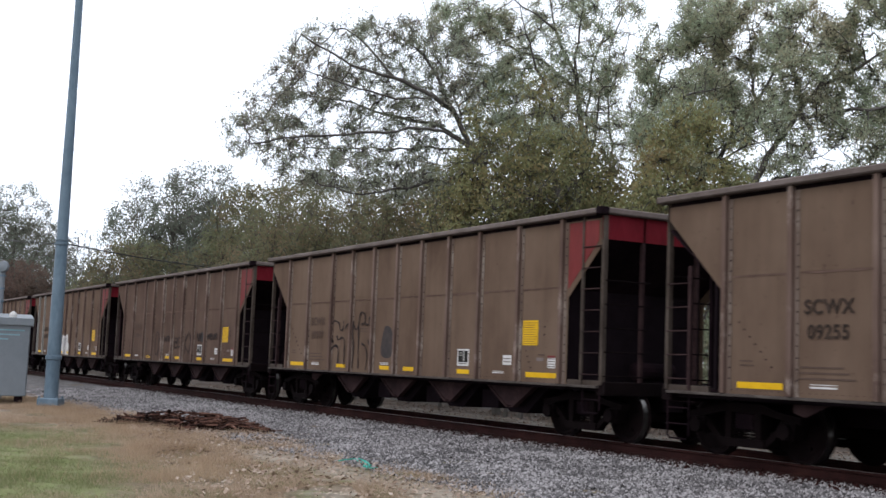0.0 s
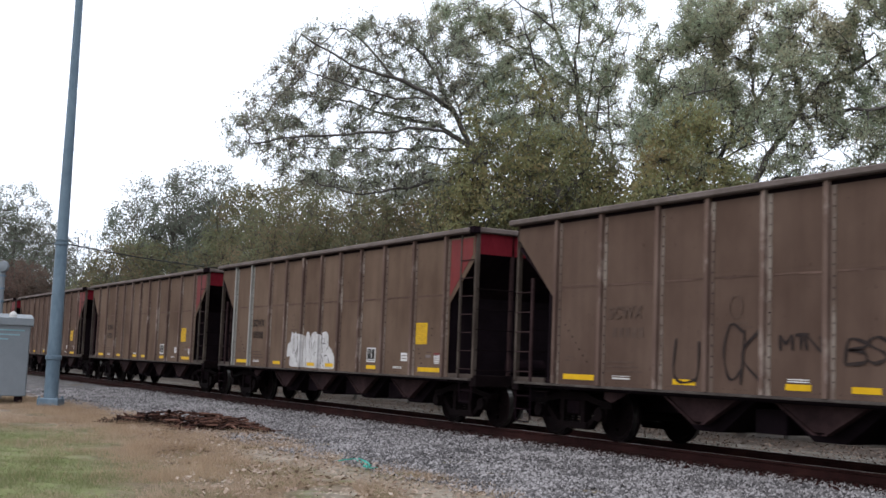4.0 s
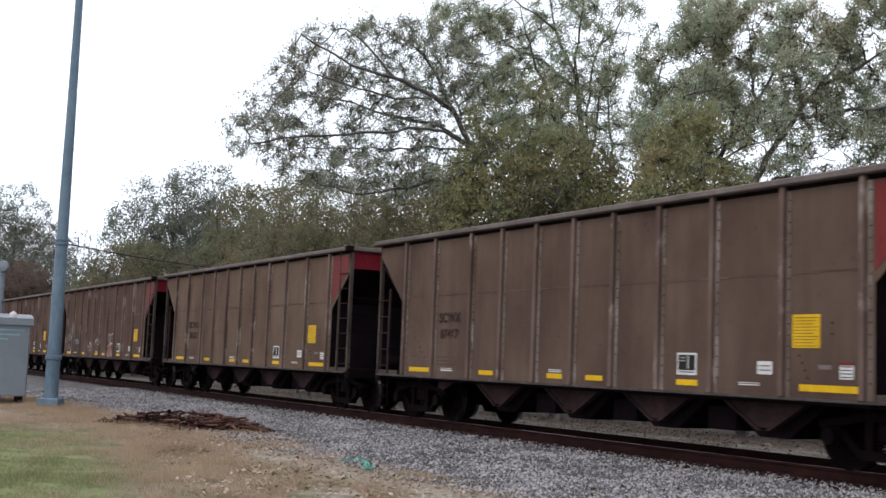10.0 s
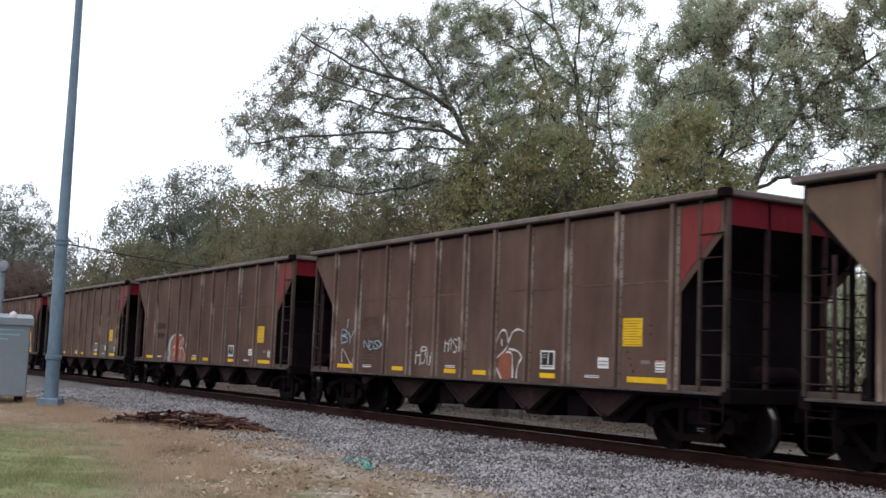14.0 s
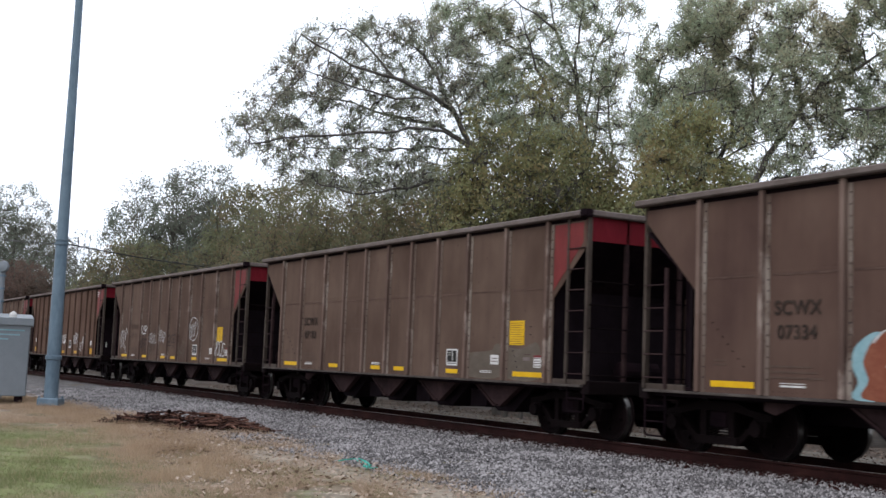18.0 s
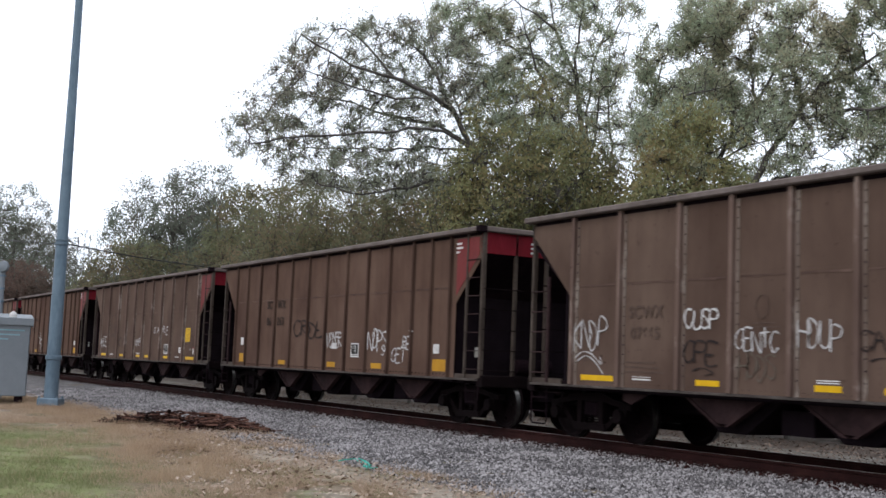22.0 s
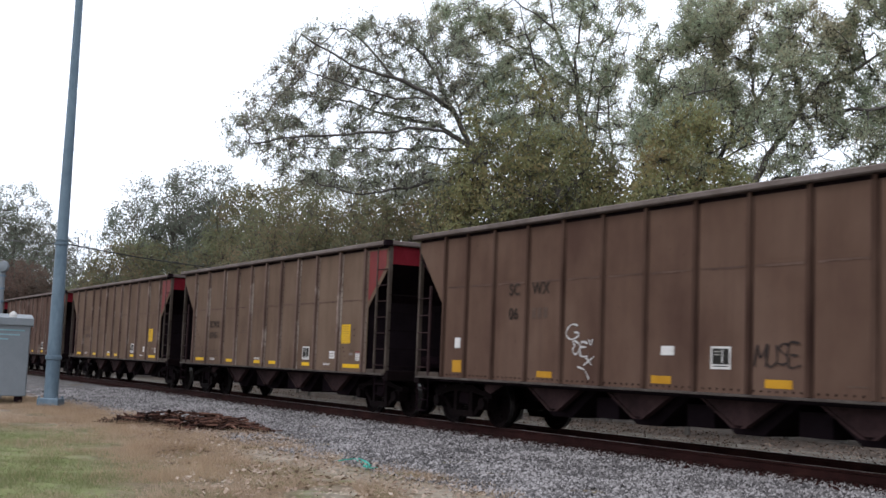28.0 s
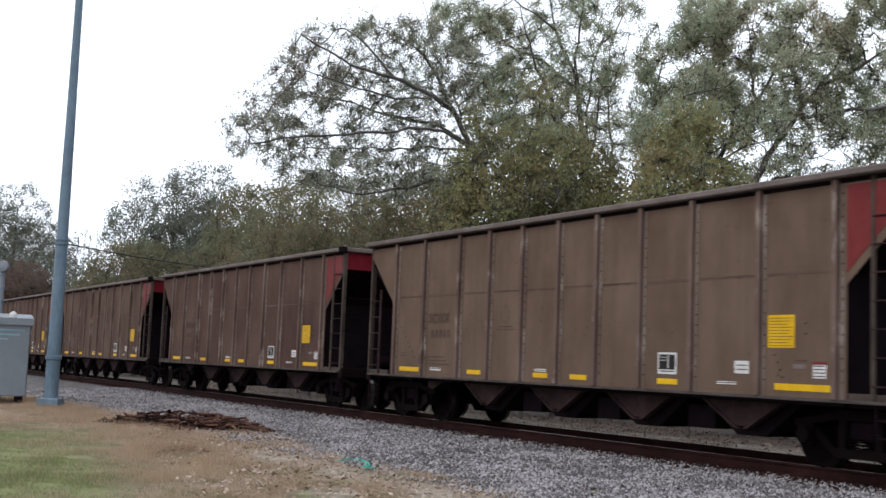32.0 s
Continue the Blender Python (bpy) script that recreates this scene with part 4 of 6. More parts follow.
PROTO = {"A": build_car("A"), "B": build_car("B")}


def blob(points, name, mat):
    """A filled patch of spray paint with a rounded outline."""
    pts = [Vector((*p, 0)) for p in points]
    n = len(pts)
    fine = []
    for i in range(n):
        p0, p1, p2, p3 = (pts[(i + d) % n] for d in (-1, 0, 1, 2))
        for k in range(5):
            t = k / 5
            fine.append(0.5 * ((2 * p1) + (p2 - p0) * t + (2 * p0 - 5 * p1 + 4 * p2 - p3) * t * t + (3 * p1 - p0 - 3 * p2 + p3) * t ** 3))
    bm = bmesh.new()
    bm.faces.new([bm.verts.new(p) for p in fine])
    bmesh.ops.triangulate(bm, faces=bm.faces)
    return mesh_of(bm, name, mat)


# reporting marks by car, front to back: (number or None where it cannot be read, how dark)
NUMBERS = {0: "09255", 1: "09597", 5: "07467", 9: "07683", 10: "07665", 8: "07334", 14: "07451", 3: "09308", 4: "07335", 6: "09122"}
S_ROWS = [(0, 0.726), (2, 14.818), (4, 28.97), (6, 43.178), (8, 57.439), (10, 71.754), (12, 86.122), (14, 100.543), (16, 115.018), (18, 129.55), (20, 144.142),
          (22, 158.797), (24, 173.52), (26, 188.316), (28, 203.191), (30, 218.154), (32, 233.211)]
NUDGE = {1: -0.09, 2: -0.07, 3: -0.03, 4: 0.02, 5: 0.10, 6: 0.02, 7: 0.06, 8: 0.08, 9: 0.09, 10: 0.05, 11: -0.17, 12: 0.08, 13: -0.07, 14: 0.02, 17: -0.05}
CARS = []


def build_train():
    for k in range(21):
        kind = "B" if k in (11, 13) else "A"
        first = not any(c[1] == kind for c in CARS)
        here = pose(S_ROWS[0][1] - k * LEN, MID_Y, 0)
        if first:
            car = PROTO[kind]
            car.matrix_basis = here
        else:
            car = copy_thing(PROTO[kind], here)
        CARS.append((k, kind, car))
        shade = PAINT_LIGHT if k in (0, 1, 3, 4, 6, 14, 15) else PAINT_DARK if k in (7, 8, 16) else PAINT
        for o in car.children:
            if kind == "A" and o.name.startswith("side_wall"):
                o.material_slots[0].link = "OBJECT"
                o.material_slots[0].material = shade
        note = {1: " with dark scrawls along its side", 2: " with faint dark tags", 3: ", white bubble graffiti, two silver posts",
                7: ", pale blue and white tags", 8: ", red and pale blue tags", 10: ", many white tags", 11: ", white tags and a tall red end",
                12: ", small white tags", 13: ", white and dark tags, tall red end"}.get(k, ", plain steel sides")
        tagged(car, "weathered brown coal hopper car" + note, "hopper car", "cars of the coal train")


build_train()


def by_car(k):
    return next(c for q, _, c in CARS if q == k)


STROKES = {"A": "00 49 80/14 74", "N": "00 09 80 89", "D": "00 09 69 86 83 60 00", "E": "89 09 00 80/05 65", "V": "09 40 89", "O": "25 09 58 85 61 20 03 25", "M": "00 09 44 89 80",
           "R": "00 09 68 66 05 80", "G": "88 49 06 02 40 82 84 54", "H": "00 09/80 89/05 85", "U": "09 02 30 60 82 89", "P": "00 09 69 87 65 05", "C": "88 39 05 21 50 82",
           "L": "09 00 80/05 45", "T": "09 89/49 40", "X": "00 89/09 80", "K": "00 09/89 04 80", "S": "88 39 07 64 82 40 01", "B": "00 09 68 66 05 74 81 00", "I": "49 40", "Y": "09 45 89/45 40"}


def tag_word(car, word, u, z, w, h, mat, seed, width=0.032, label="sprayed tag"):
    """Looping spray strokes, letter after letter, with a shaky line."""
    rng = random.Random(seed)
    head = None
    step = w / len(word)
    for i, c in enumerate(word):
        for j, run in enumerate(STROKES[c].split("/")):
            lift, tilt = rng.uniform(-0.12, 0.12) * h, rng.uniform(-0.1, 0.2)
            pts = []
            for q in run.split():
                x, y = int(q[0]) / 8 * 0.95, int(q[1]) / 9
                pts.append((i * step + step * (x + tilt * y + rng.uniform(-0.06, 0.06)), lift + h * (y + rng.uniform(-0.05, 0.05))))
            me = ribbon(pts, width, "graffiti", mat)
            if head is None:
                head = on_side(part("graffiti", me, None, car, label), u + 0.09, z)
            else:
                part("stroke", me, None, head).location = (0, 0, 0.0004 * ((i + j) % 5))
    return head


def sprayed(car, u, z, mat, outline, label="", lift=0.0, back=0.002):
    ob = part("graffiti", blob(outline, "graffiti", mat), None, car, label)
    ob.matrix_basis = pose(u, -HALF - 0.004 + back - lift, z, 90, 0, 0)
    return ob


def lines(head, rows, width, mat, lift=0.001):
    for r in rows:
        part("stroke", ribbon(r, width, "stroke", mat), None, head).location = (0, 0, lift)


def mark_train():
    """Reporting marks and graffiti, car by car."""
    marks = flat_text("SCWX", 0.275, MARK, "reporting_mark")
    faint = flat_text("SCWX", 0.275, FADED, "reporting_mark")
    for k, kind, car in CARS:
        number = NUMBERS.get(k)
        u, z = (-11.86, 2.075) if kind == "A" else (-11.05, 2.55)
        if kind == "B":
            for body, du, dz in (("SC", -0.06, 0.0), ("WX", 0.70, 0.0), ("06", -0.05, -0.45), ("263", 0.70, -0.45)):
                if k == 13 and body == "263":
                    for i in range(3):
                        plate("digit", u + du + 0.18 * i, u + du + 0.18 * i + 0.12, z + dz, z + dz + 0.2, FADED, car)
                else:
                    on_side(part("reporting_mark", flat_text(body, 0.30, MARK, "reporting_mark"), None, car, "dark stencilled mark"), u + du, z + dz)
        elif number and k in (1, 10):
            on_side(part("reporting_mark", faint, None, car, "faded reporting mark"), u, z)
            on_side(part("car_number", flat_text(number, 0.265, FADED, "car_number"), None, car, "faded stencilled number"), u + 0.06, z - 0.33)
        elif number:
            on_side(part("reporting_mark", marks, None, car, "dark stencilled reporting mark"), u, z)
            on_side(part("car_number", flat_text(number, 0.265, MARK, "car_number"), None, car, "dark stencilled number"), u + 0.06, z - 0.33)
        else:
            on_side(part("reporting_mark", faint, None, car, "faded reporting mark"), u, z)
            for i in range(5):
                plate("digit", u + 0.10 + 0.165 * i, u + 0.10 + 0.165 * i + 0.11, z - 0.315, z - 0.155, FADED, car)
    one, two, three = by_car(1), by_car(2), by_car(3)
    # dark loops along the first full car
    runs = ("475,175 430,155 380,150 330,190 315,240 330,290/315,330 390,350 330,310/312,330 320,400 390,405/345,580 325,510 340,440 400,390 470,410 475,560/"
            "475,170 490,230 540,230 550,150/440,290 470,330 530,310 575,350 578,570/580,220 625,180 650,230 700,280/715,150 710,260 730,400 720,590/"
            "720,190 760,235 800,200 810,110 850,75 900,110 900,170 850,185/805,200 810,440 820,590/905,180 960,190 975,130 1040,130/860,365 920,390 955,480 940,600/"
            "990,140 1000,300/960,330 1000,390 1040,330/640,350 645,390")
    head = None
    for i, run in enumerate(runs.split("/")):
        pts = [((float(a) - 310) * 0.00324, (590 - float(b)) * 0.00252) for a, b in (q.split(",") for q in run.split())]
        me = ribbon(pts, 0.065 if i in (3, 7) else 0.050, "graffiti", DARKTAG)
        if head is None:
            head = on_side(part("graffiti", me, None, one, "dark outlined bubble lettering"), -10.72, 1.05)
        else:
            part("stroke", me, None, head).location = (0, 0, 0.0004 * (i % 4))
    sprayed(one, -7.96, 1.30, SMOKE, [(0, 0.1), (0.05, 0.5), (0.2, 0.72), (0.5, 0.6), (0.52, 0.1), (0.3, 0.0)], "dark smeared patch")
    tag_word(one, "IS", -9.95, 1.06, 0.3, 0.07, BLACK, 4, 0.015, "small black scribble")
    for word, u, w, z, h, seed in (("U", -10.38, 0.55, 1.08, 0.62, 5), ("CK", -9.30, 0.78, 1.08, 0.80, 6), ("MTN", -8.18, 0.72, 1.60, 0.20, 7), ("BS", -7.06, 0.65, 1.44, 0.32, 8),
                                   ("KX", -5.91, 0.76, 1.20, 0.68, 9), ("NM", -4.73, 0.36, 1.66, 0.24, 10), ("MTENTR", -3.71, 0.85, 1.71, 0.16, 11)):
        tag_word(two, word, u, z, w, h, DARKTAG, seed, 0.048, "dark sprayed tag")
    sprayed(two, -4.40, 1.60, SMOKE, [(0, 0.1), (0.05, 0.3), (0.25, 0.33), (0.42, 0.25), (0.42, 0.05), (0.2, 0.02)], "dark smeared patch")
    # white bubble lettering
    white = [(0.02, 0.33), (0.08, 0.60), (0.23, 0.66), (0.27, 0.86), (0.36, 0.91), (0.45, 0.86), (0.55, 0.92), (0.66, 0.86), (0.85, 0.89), (1.05, 0.86), (1.20, 0.78), (1.28, 0.91),
             (1.42, 0.90), (1.50, 0.78), (1.66, 0.90), (2.0, 0.91), (2.25, 0.89), (2.45, 0.92), (2.60, 0.80), (2.62, 0.58), (2.80, 0.48), (3.0, 0.28), (3.05, 0.03), (2.0, 0.0),
             (1.0, 0.02), (0.26, 0.03), (0.24, 0.28), (0.10, 0.26)]
    head = sprayed(three, -9.36, 0.99, PALETAG, white, "large white bubble lettering sprayed low on the side")
    sub = part("stroke", blob([(0.70, 0.30), (0.70, 0.58), (0.80, 0.64), (0.88, 0.58), (0.88, 0.28), (0.80, 0.24)], "stroke", DARKTAG), None, head)
    sub.location = (0, 0, 0.001)
    lines(head, [[(0.44, 0.86), (0.45, 0.5), (0.42, 0.35)], [(0.66, 0.88), (0.70, 0.5), (0.62, 0.35), (0.80, 0.02)], [(0.42, 0.40), (0.55, 0.42), (0.78, 0.04)],
                 [(1.16, 0.80), (1.26, 0.45), (1.27, 0.05)], [(1.48, 0.80), (1.46, 0.45), (1.50, 0.40)], [(1.58, 0.82), (1.62, 0.45), (1.60, 0.06)],
                 [(1.80, 0.70), (1.70, 0.45), (1.82, 0.30)], [(2.22, 0.86), (2.26, 0.55), (2.30, 0.40)], [(1.82, 0.38), (2.05, 0.44), (2.30, 0.25), (2.36, 0.03)],
                 [(2.36, 0.75), (2.38, 0.60)], [(2.30, 0.62), (2.46, 0.62)], [(2.40, 0.30), (2.55, 0.33), (2.72, 0.15), (2.76, 0.02)], [(2.62, 0.56), (2.50, 0.44)]], 0.022, DARKTAG)
    for car_k, mat, us in ((three, PALETAG, (-8.40, -7.27)), (by_car(8), REDTAG, (-9.53,))):
        for u in us:
            part("graffiti", boxes((u - 0.052, u + 0.044, -HALF - 0.078, -HALF - 0.0705, 1.0, 1.84), (u + 0.0385, u + 0.044, -HALF - 0.0705, -HALF - 0.0125, 1.0, 1.84),
                                   (u + 0.044, u + 0.130, -HALF - 0.020, -HALF - 0.011, 1.0, 1.82)), mat, car_k, "spray paint carried over a post")
    for o in three.children:
        if o.name.startswith("post") and o.location.y < 0 and o.location.x < -12:
            for slot in o.material_slots[:2]:
                slot.link = "OBJECT"
                slot.material = SILVER
            o["label"] = "bare silvery post"
    # pale blue and white tags
    c = by_car(7)
    for word, u, w, z, h, mat, seed in (("BY", -13.0, 0.65, 1.62, 0.32, BLUETAG, 12), ("N", -12.95, 0.6, 1.16, 0.36, PALETAG, 13), ("I", -12.8, 0.2, 2.0, 0.22, BLUETAG, 14),
                                        ("NOSX", -11.77, 1.0, 1.50, 0.18, BLUETAG, 15), ("HUIA", -9.28, 0.8, 1.2, 0.28, PALETAG, 16), ("O", -9.1, 0.3, 1.48, 0.09, PALETAG, 17),
                                        ("HIST", -8.08, 0.66, 1.48, 0.26, PALETAG, 18)):
        tag_word(c, word, u, z, w, h, mat, seed, 0.028)
    f = sprayed(c, -6.15, 0.99, REDTAG, [(0.28, 0.02), (0.15, 0.25), (0.3, 0.5), (0.55, 0.5), (0.62, 0.25), (0.58, 0.02)], "white outlined bubble letter, partly filled rust-red")
    lines(f, [[(0.28, 0.0), (0.05, 0.3), (0.06, 0.65), (0.25, 0.9), (0.42, 0.85), (0.45, 0.6), (0.05, 0.36)], [(0.45, 0.6), (0.6, 0.85), (0.8, 0.92), (0.98, 0.88)],
              [(0.42, 0.5), (0.62, 0.45), (0.66, 0.02)], [(0.5, 0.56), (0.8, 0.52), (0.95, 0.4)], [(0.95, 0.4), (0.82, 0.25), (0.78, 0.02)], [(0.25, 0.75), (0.28, 0.6)]], 0.04, PALETAG)
    # red letters with pale blue edges
    c = by_car(8)
    edge = sprayed(c, -10.55, 0.97, BLUETAG, [(0.02, 0.02), (0.12, 0.22), (0.02, 0.45), (0.1, 0.7), (0.45, 0.86), (0.6, 0.5), (0.45, 0.02)], "rust-red letters edged in pale blue and white", back=-0.004)
    for o in ([(0.2, 0.02), (0.28, 0.25), (0.2, 0.5), (0.4, 0.8), (0.72, 0.86), (0.92, 0.72), (0.8, 0.5), (0.95, 0.3), (0.95, 0.02)],
              [(1.05, 0.02), (1.05, 0.82), (1.3, 0.86), (1.62, 0.80), (1.72, 0.6), (1.62, 0.45), (1.85, 0.3), (1.95, 0.02)],
              [(2.0, 0.02), (2.05, 0.35), (2.25, 0.4), (2.28, 0.02)]):
        sub = part("stroke", blob(o, "stroke", REDTAG), None, edge)
        sub.location = (0, 0, 0.0008)
    sub = part("stroke", blob([(0.75, 0.10), (0.85, 0.2), (1.0, 0.18), (0.98, 0.08)], "stroke", BLUETAG), None, edge)
    sub.location = (0, 0, 0.0014)
    sub = part("stroke", blob([(0.86, 0.4), (0.95, 0.75), (1.0, 0.4)], "stroke", BLUETAG), None, edge)
    sub.location = (0, 0, 0.0014)
    sub = part("stroke", blob([(1.90, 0.45), (1.90, 0.62), (2.08, 0.62), (2.1, 0.42)], "stroke", BLUETAG), None, edge)
    sub.location = (0, 0, 0.0014)
    lines(edge, [[(0.35, 0.72), (0.55, 0.88), (0.8, 0.84), (0.85, 0.65), (0.55, 0.42)], [(0.55, 0.42), (0.8, 0.5), (0.82, 0.38)], [(0.58, 0.18), (0.75, 0.33), (1.0, 0.36)],
                 [(1.1, 0.84), (1.4, 0.88), (1.6, 0.72), (1.52, 0.5), (1.78, 0.3), (1.8, 0.04)], [(1.45, 0.75), (1.2, 0.45), (1.45, 0.46)], [(1.45, 0.46), (1.25, 0.05)]], 0.03, PALETAG, 0.002)
    # a dusty rubbed patch
    c = by_car(9)
    sprayed(c, -3.85, 1.03, DUST, [(0.0, 0.0), (0.05, 0.40), (0.9, 0.48), (1.05, 0.60), (1.25, 0.55), (1.28, 0.0)], "pale rubbed patch of dust")
    sprayed(c, -2.42, 1.03, DUST, [(0.0, 0.0), (0.0, 0.5), (0.5, 0.52), (1.05, 0.62), (1.1, 0.0)], "pale rubbed patch of dust")
    # many white tags
    c = by_car(10)
    for word, u, w, z, h, mat, seed, wd in (("KNOP", -13.40, 0.88, 1.56, 0.46, PALETAG, 21, 0.028), ("CUSP", -10.62, 0.72, 1.88, 0.28, WHITE, 22, 0.034), ("CPE", -10.65, 0.75, 1.36, 0.32, DARKTAG, 23, 0.04),
                                            ("GENTC", -9.54, 0.82, 1.58, 0.28, PALETAG, 24, 0.028), ("HOOS", -9.5, 0.75, 1.20, 0.34, DUST, 25, 0.026), ("HOUP", -8.37, 0.74, 1.60, 0.36, PALETAG, 26, 0.028),
                                            ("CASE", -7.36, 0.85, 1.58, 0.25, DARKTAG, 27, 0.03), ("HAOP", -6.07, 0.72, 1.08, 0.52, DUST, 28, 0.024), ("HOUP", -4.98, 0.62, 1.80, 0.42, PALETAG, 29, 0.03),
                                            ("VODS", -2.55, 0.95, 1.20, 0.40, PALETAG, 30, 0.042)):
        tag_word(c, word, u, z, w, h, mat, seed, wd)
    for u, z, dots in ((-13.25, 1.42, [(0, 0), (0.2, 0.10), (0.45, 0.06), (0.7, -0.10), (0.66, 0.02)]), (-13.2, 1.36, [(0, 0), (0.22, 0.09), (0.45, 0.02), (0.72, -0.2)]),
                       (-10.35, 1.26, [(0, 0), (0.2, 0.05), (0.45, -0.02), (0.25, -0.06)]), (-7.1, 1.46, [(0, 0), (0.2, 0.04), (0.5, 0.0), (0.3, -0.07)])):
        on_side(part("graffiti", ribbon(dots, 0.024, "graffiti", PALETAG if u < -12 else DARKTAG), None, c, "sprayed underline"), u, z)
    ring = ribbon([(0.44 * math.cos(a), 0.37 * math.sin(a)) for a in (2 * math.pi * q / 10 for q in range(10))], 0.035, "graffiti", PALETAG, True)
    on_side(part("graffiti", ring, None, c, "sprayed circle"), -4.55, 2.03)
    c = by_car(11)
    for word, u, w, z, h, mat, seed, wd in (("VOMER", -7.15, 0.85, 1.56, 0.34, PALETAG, 31, 0.035), ("NOPS", -4.88, 0.95, 1.50, 0.42, PALETAG, 32, 0.045), ("SY", -4.2, 0.3, 1.36, 0.22, PALETAG, 33, 0.03),
                                            ("GET", -3.70, 0.62, 1.24, 0.28, PALETAG, 34, 0.035), ("RE", -3.20, 0.36, 1.50, 0.26, PALETAG, 35, 0.035), ("Y", -2.98, 0.2, 1.78, 0.14, PALETAG, 36, 0.035),
                                            ("CROL", -9.25, 1.85, 1.78, 0.40, DARKTAG, 37, 0.05)):
        tag_word(c, word, u, z, w, h, mat, seed, wd)
    c = by_car(12)
    for word, u, w, z, h, mat, seed, wd in (("ANDE", -13.4, 1.0, 1.40, 0.34, PALETAG, 41, 0.04), ("KY", -10.6, 0.7, 1.40, 0.36, DARKTAG, 42, 0.03), ("VOMER", -8.29, 0.8, 1.48, 0.22, PALETAG, 43, 0.03),
                                            ("G", -5.94, 0.2, 1.92, 0.21, PALETAG, 44, 0.04), ("A", -5.51, 0.21, 1.92, 0.22, PALETAG, 45, 0.035), ("R", -4.88, 0.22, 1.91, 0.21, PALETAG, 46, 0.04),
                                            ("E", -4.50, 0.22, 1.88, 0.24, PALETAG, 47, 0.04)):
        tag_word(c, word, u, z, w, h, mat, seed, wd)
    c = by_car(13)
    for word, u, w, z, h, mat, seed, wd in (("G", -9.37, 0.35, 1.74, 0.26, PALETAG, 51, 0.035), ("OE", -9.15, 0.42, 1.46, 0.22, PALETAG, 52, 0.035), ("X", -8.85, 0.25, 1.28, 0.16, PALETAG, 53, 0.03),
                                            ("V", -8.72, 0.12, 1.62, 0.1, PALETAG, 54, 0.03), ("MUSE", -4.9, 0.85, 1.38, 0.30, DARKTAG, 55, 0.035)):
        tag_word(c, word, u, z, w, h, mat, seed, wd)
    lines(on_side(part("graffiti", ribbon([(0, 0.2), (0.2, 0.15), (0.32, 0.0)], 0.03, "graffiti", PALETAG), None, c, "sprayed tail stroke"), -8.92, 1.06), [], 0.03, PALETAG)


mark_train()


# ---------------------------------------------------------------- trees
def grow(seed, guides, lumps, n_points, step=0.55, reach=4.5, kill=0.85):
    """Limbs that spread from guide lines into lumps (x, y, z, rx, ry, rz): nodes, parents and radii."""
    rng = np.random.default_rng(seed)
    vol = np.array([l[3] * l[4] * l[5] for l in lumps])
    pick = rng.choice(len(lumps), n_points, p=vol / vol.sum())
    d = rng.normal(size=(n_points, 3))
    d /= np.linalg.norm(d, axis=1)[:, None]
    d *= (rng.random(n_points) ** 0.40)[:, None]
    L = np.array(lumps)
    pts = L[pick, :3] + d * L[pick, 3:6]
    nodes, parent = [], []
    for g in guides:
        g = [np.array(p, float) for p in g]
        if nodes:
            root = int(np.argmin([np.sum((q - g[0]) ** 2) for q in nodes]))
        else:
            nodes.append(g[0])
            parent.append(-1)
            root = 0
        last = root
        cur = nodes[root]
        for target in g[1:]:
            seg = target - cur
            m = max(1, int(np.linalg.norm(seg) / step))
            base = cur
            for i in range(1, m + 1):
                p = base + seg * i / m + rng.normal(0, 0.03, 3)
                nodes.append(p)
                parent.append(last)
                last = len(nodes) - 1
            cur = nodes[last]
    near_d = np.full(n_points, 1e9)
    near_i = np.zeros(n_points, int)
    alive = np.ones(n_points, bool)
    fresh = list(range(len(nodes)))
    for it in range(90):
        if fresh:
            F = np.array([nodes[i] for i in fresh])
            ai = np.where(alive)[0]
            D = np.linalg.norm(pts[ai, None, :] - F[None], axis=2)
            j = D.argmin(1)
            dm = D[np.arange(len(ai)), j]
            better = dm < near_d[ai]
            near_d[ai[better]] = dm[better]
            near_i[ai[better]] = np.array(fresh)[j[better]]
        alive &= near_d > kill
        ai = np.where(alive & (near_d < reach))[0]
        if len(ai) == 0:
            reach *= 1.6
            fresh = []
            if not alive.any() or reach > 40:
                break
            continue
        N = np.array(nodes)
        dirs = pts[ai] - N[near_i[ai]]
        dirs /= np.linalg.norm(dirs, axis=1)[:, None]
        acc = np.zeros((len(nodes), 3))
        np.add.at(acc, near_i[ai], dirs)
        fresh = []
        for i in np.unique(near_i[ai]):
            v = acc[i] / (np.linalg.norm(acc[i]) + 1e-9) + rng.normal(0, 0.17, 3)
            if parent[i] >= 0:
                v += 0.12 * (nodes[i] - nodes[parent[i]]) / step
            v /= np.linalg.norm(v)
            nodes.append(nodes[i] + v * step)
            parent.append(int(i))
            fresh.append(len(nodes) - 1)
    N = np.array(nodes)
    Pn = np.array(parent)
    rad = np.zeros(len(N))
    kids = np.bincount(Pn[Pn >= 0], minlength=len(N))
    rad[kids == 0] = 0.010 ** 2.75
    order = np.arange(len(N))[::-1]
    for i in order:
        if rad[i] == 0:
            rad[i] = 0.010 ** 2.75
        if Pn[i] >= 0:
            rad[Pn[i]] += rad[i]
    return N, Pn, rad ** (1 / 2.75)


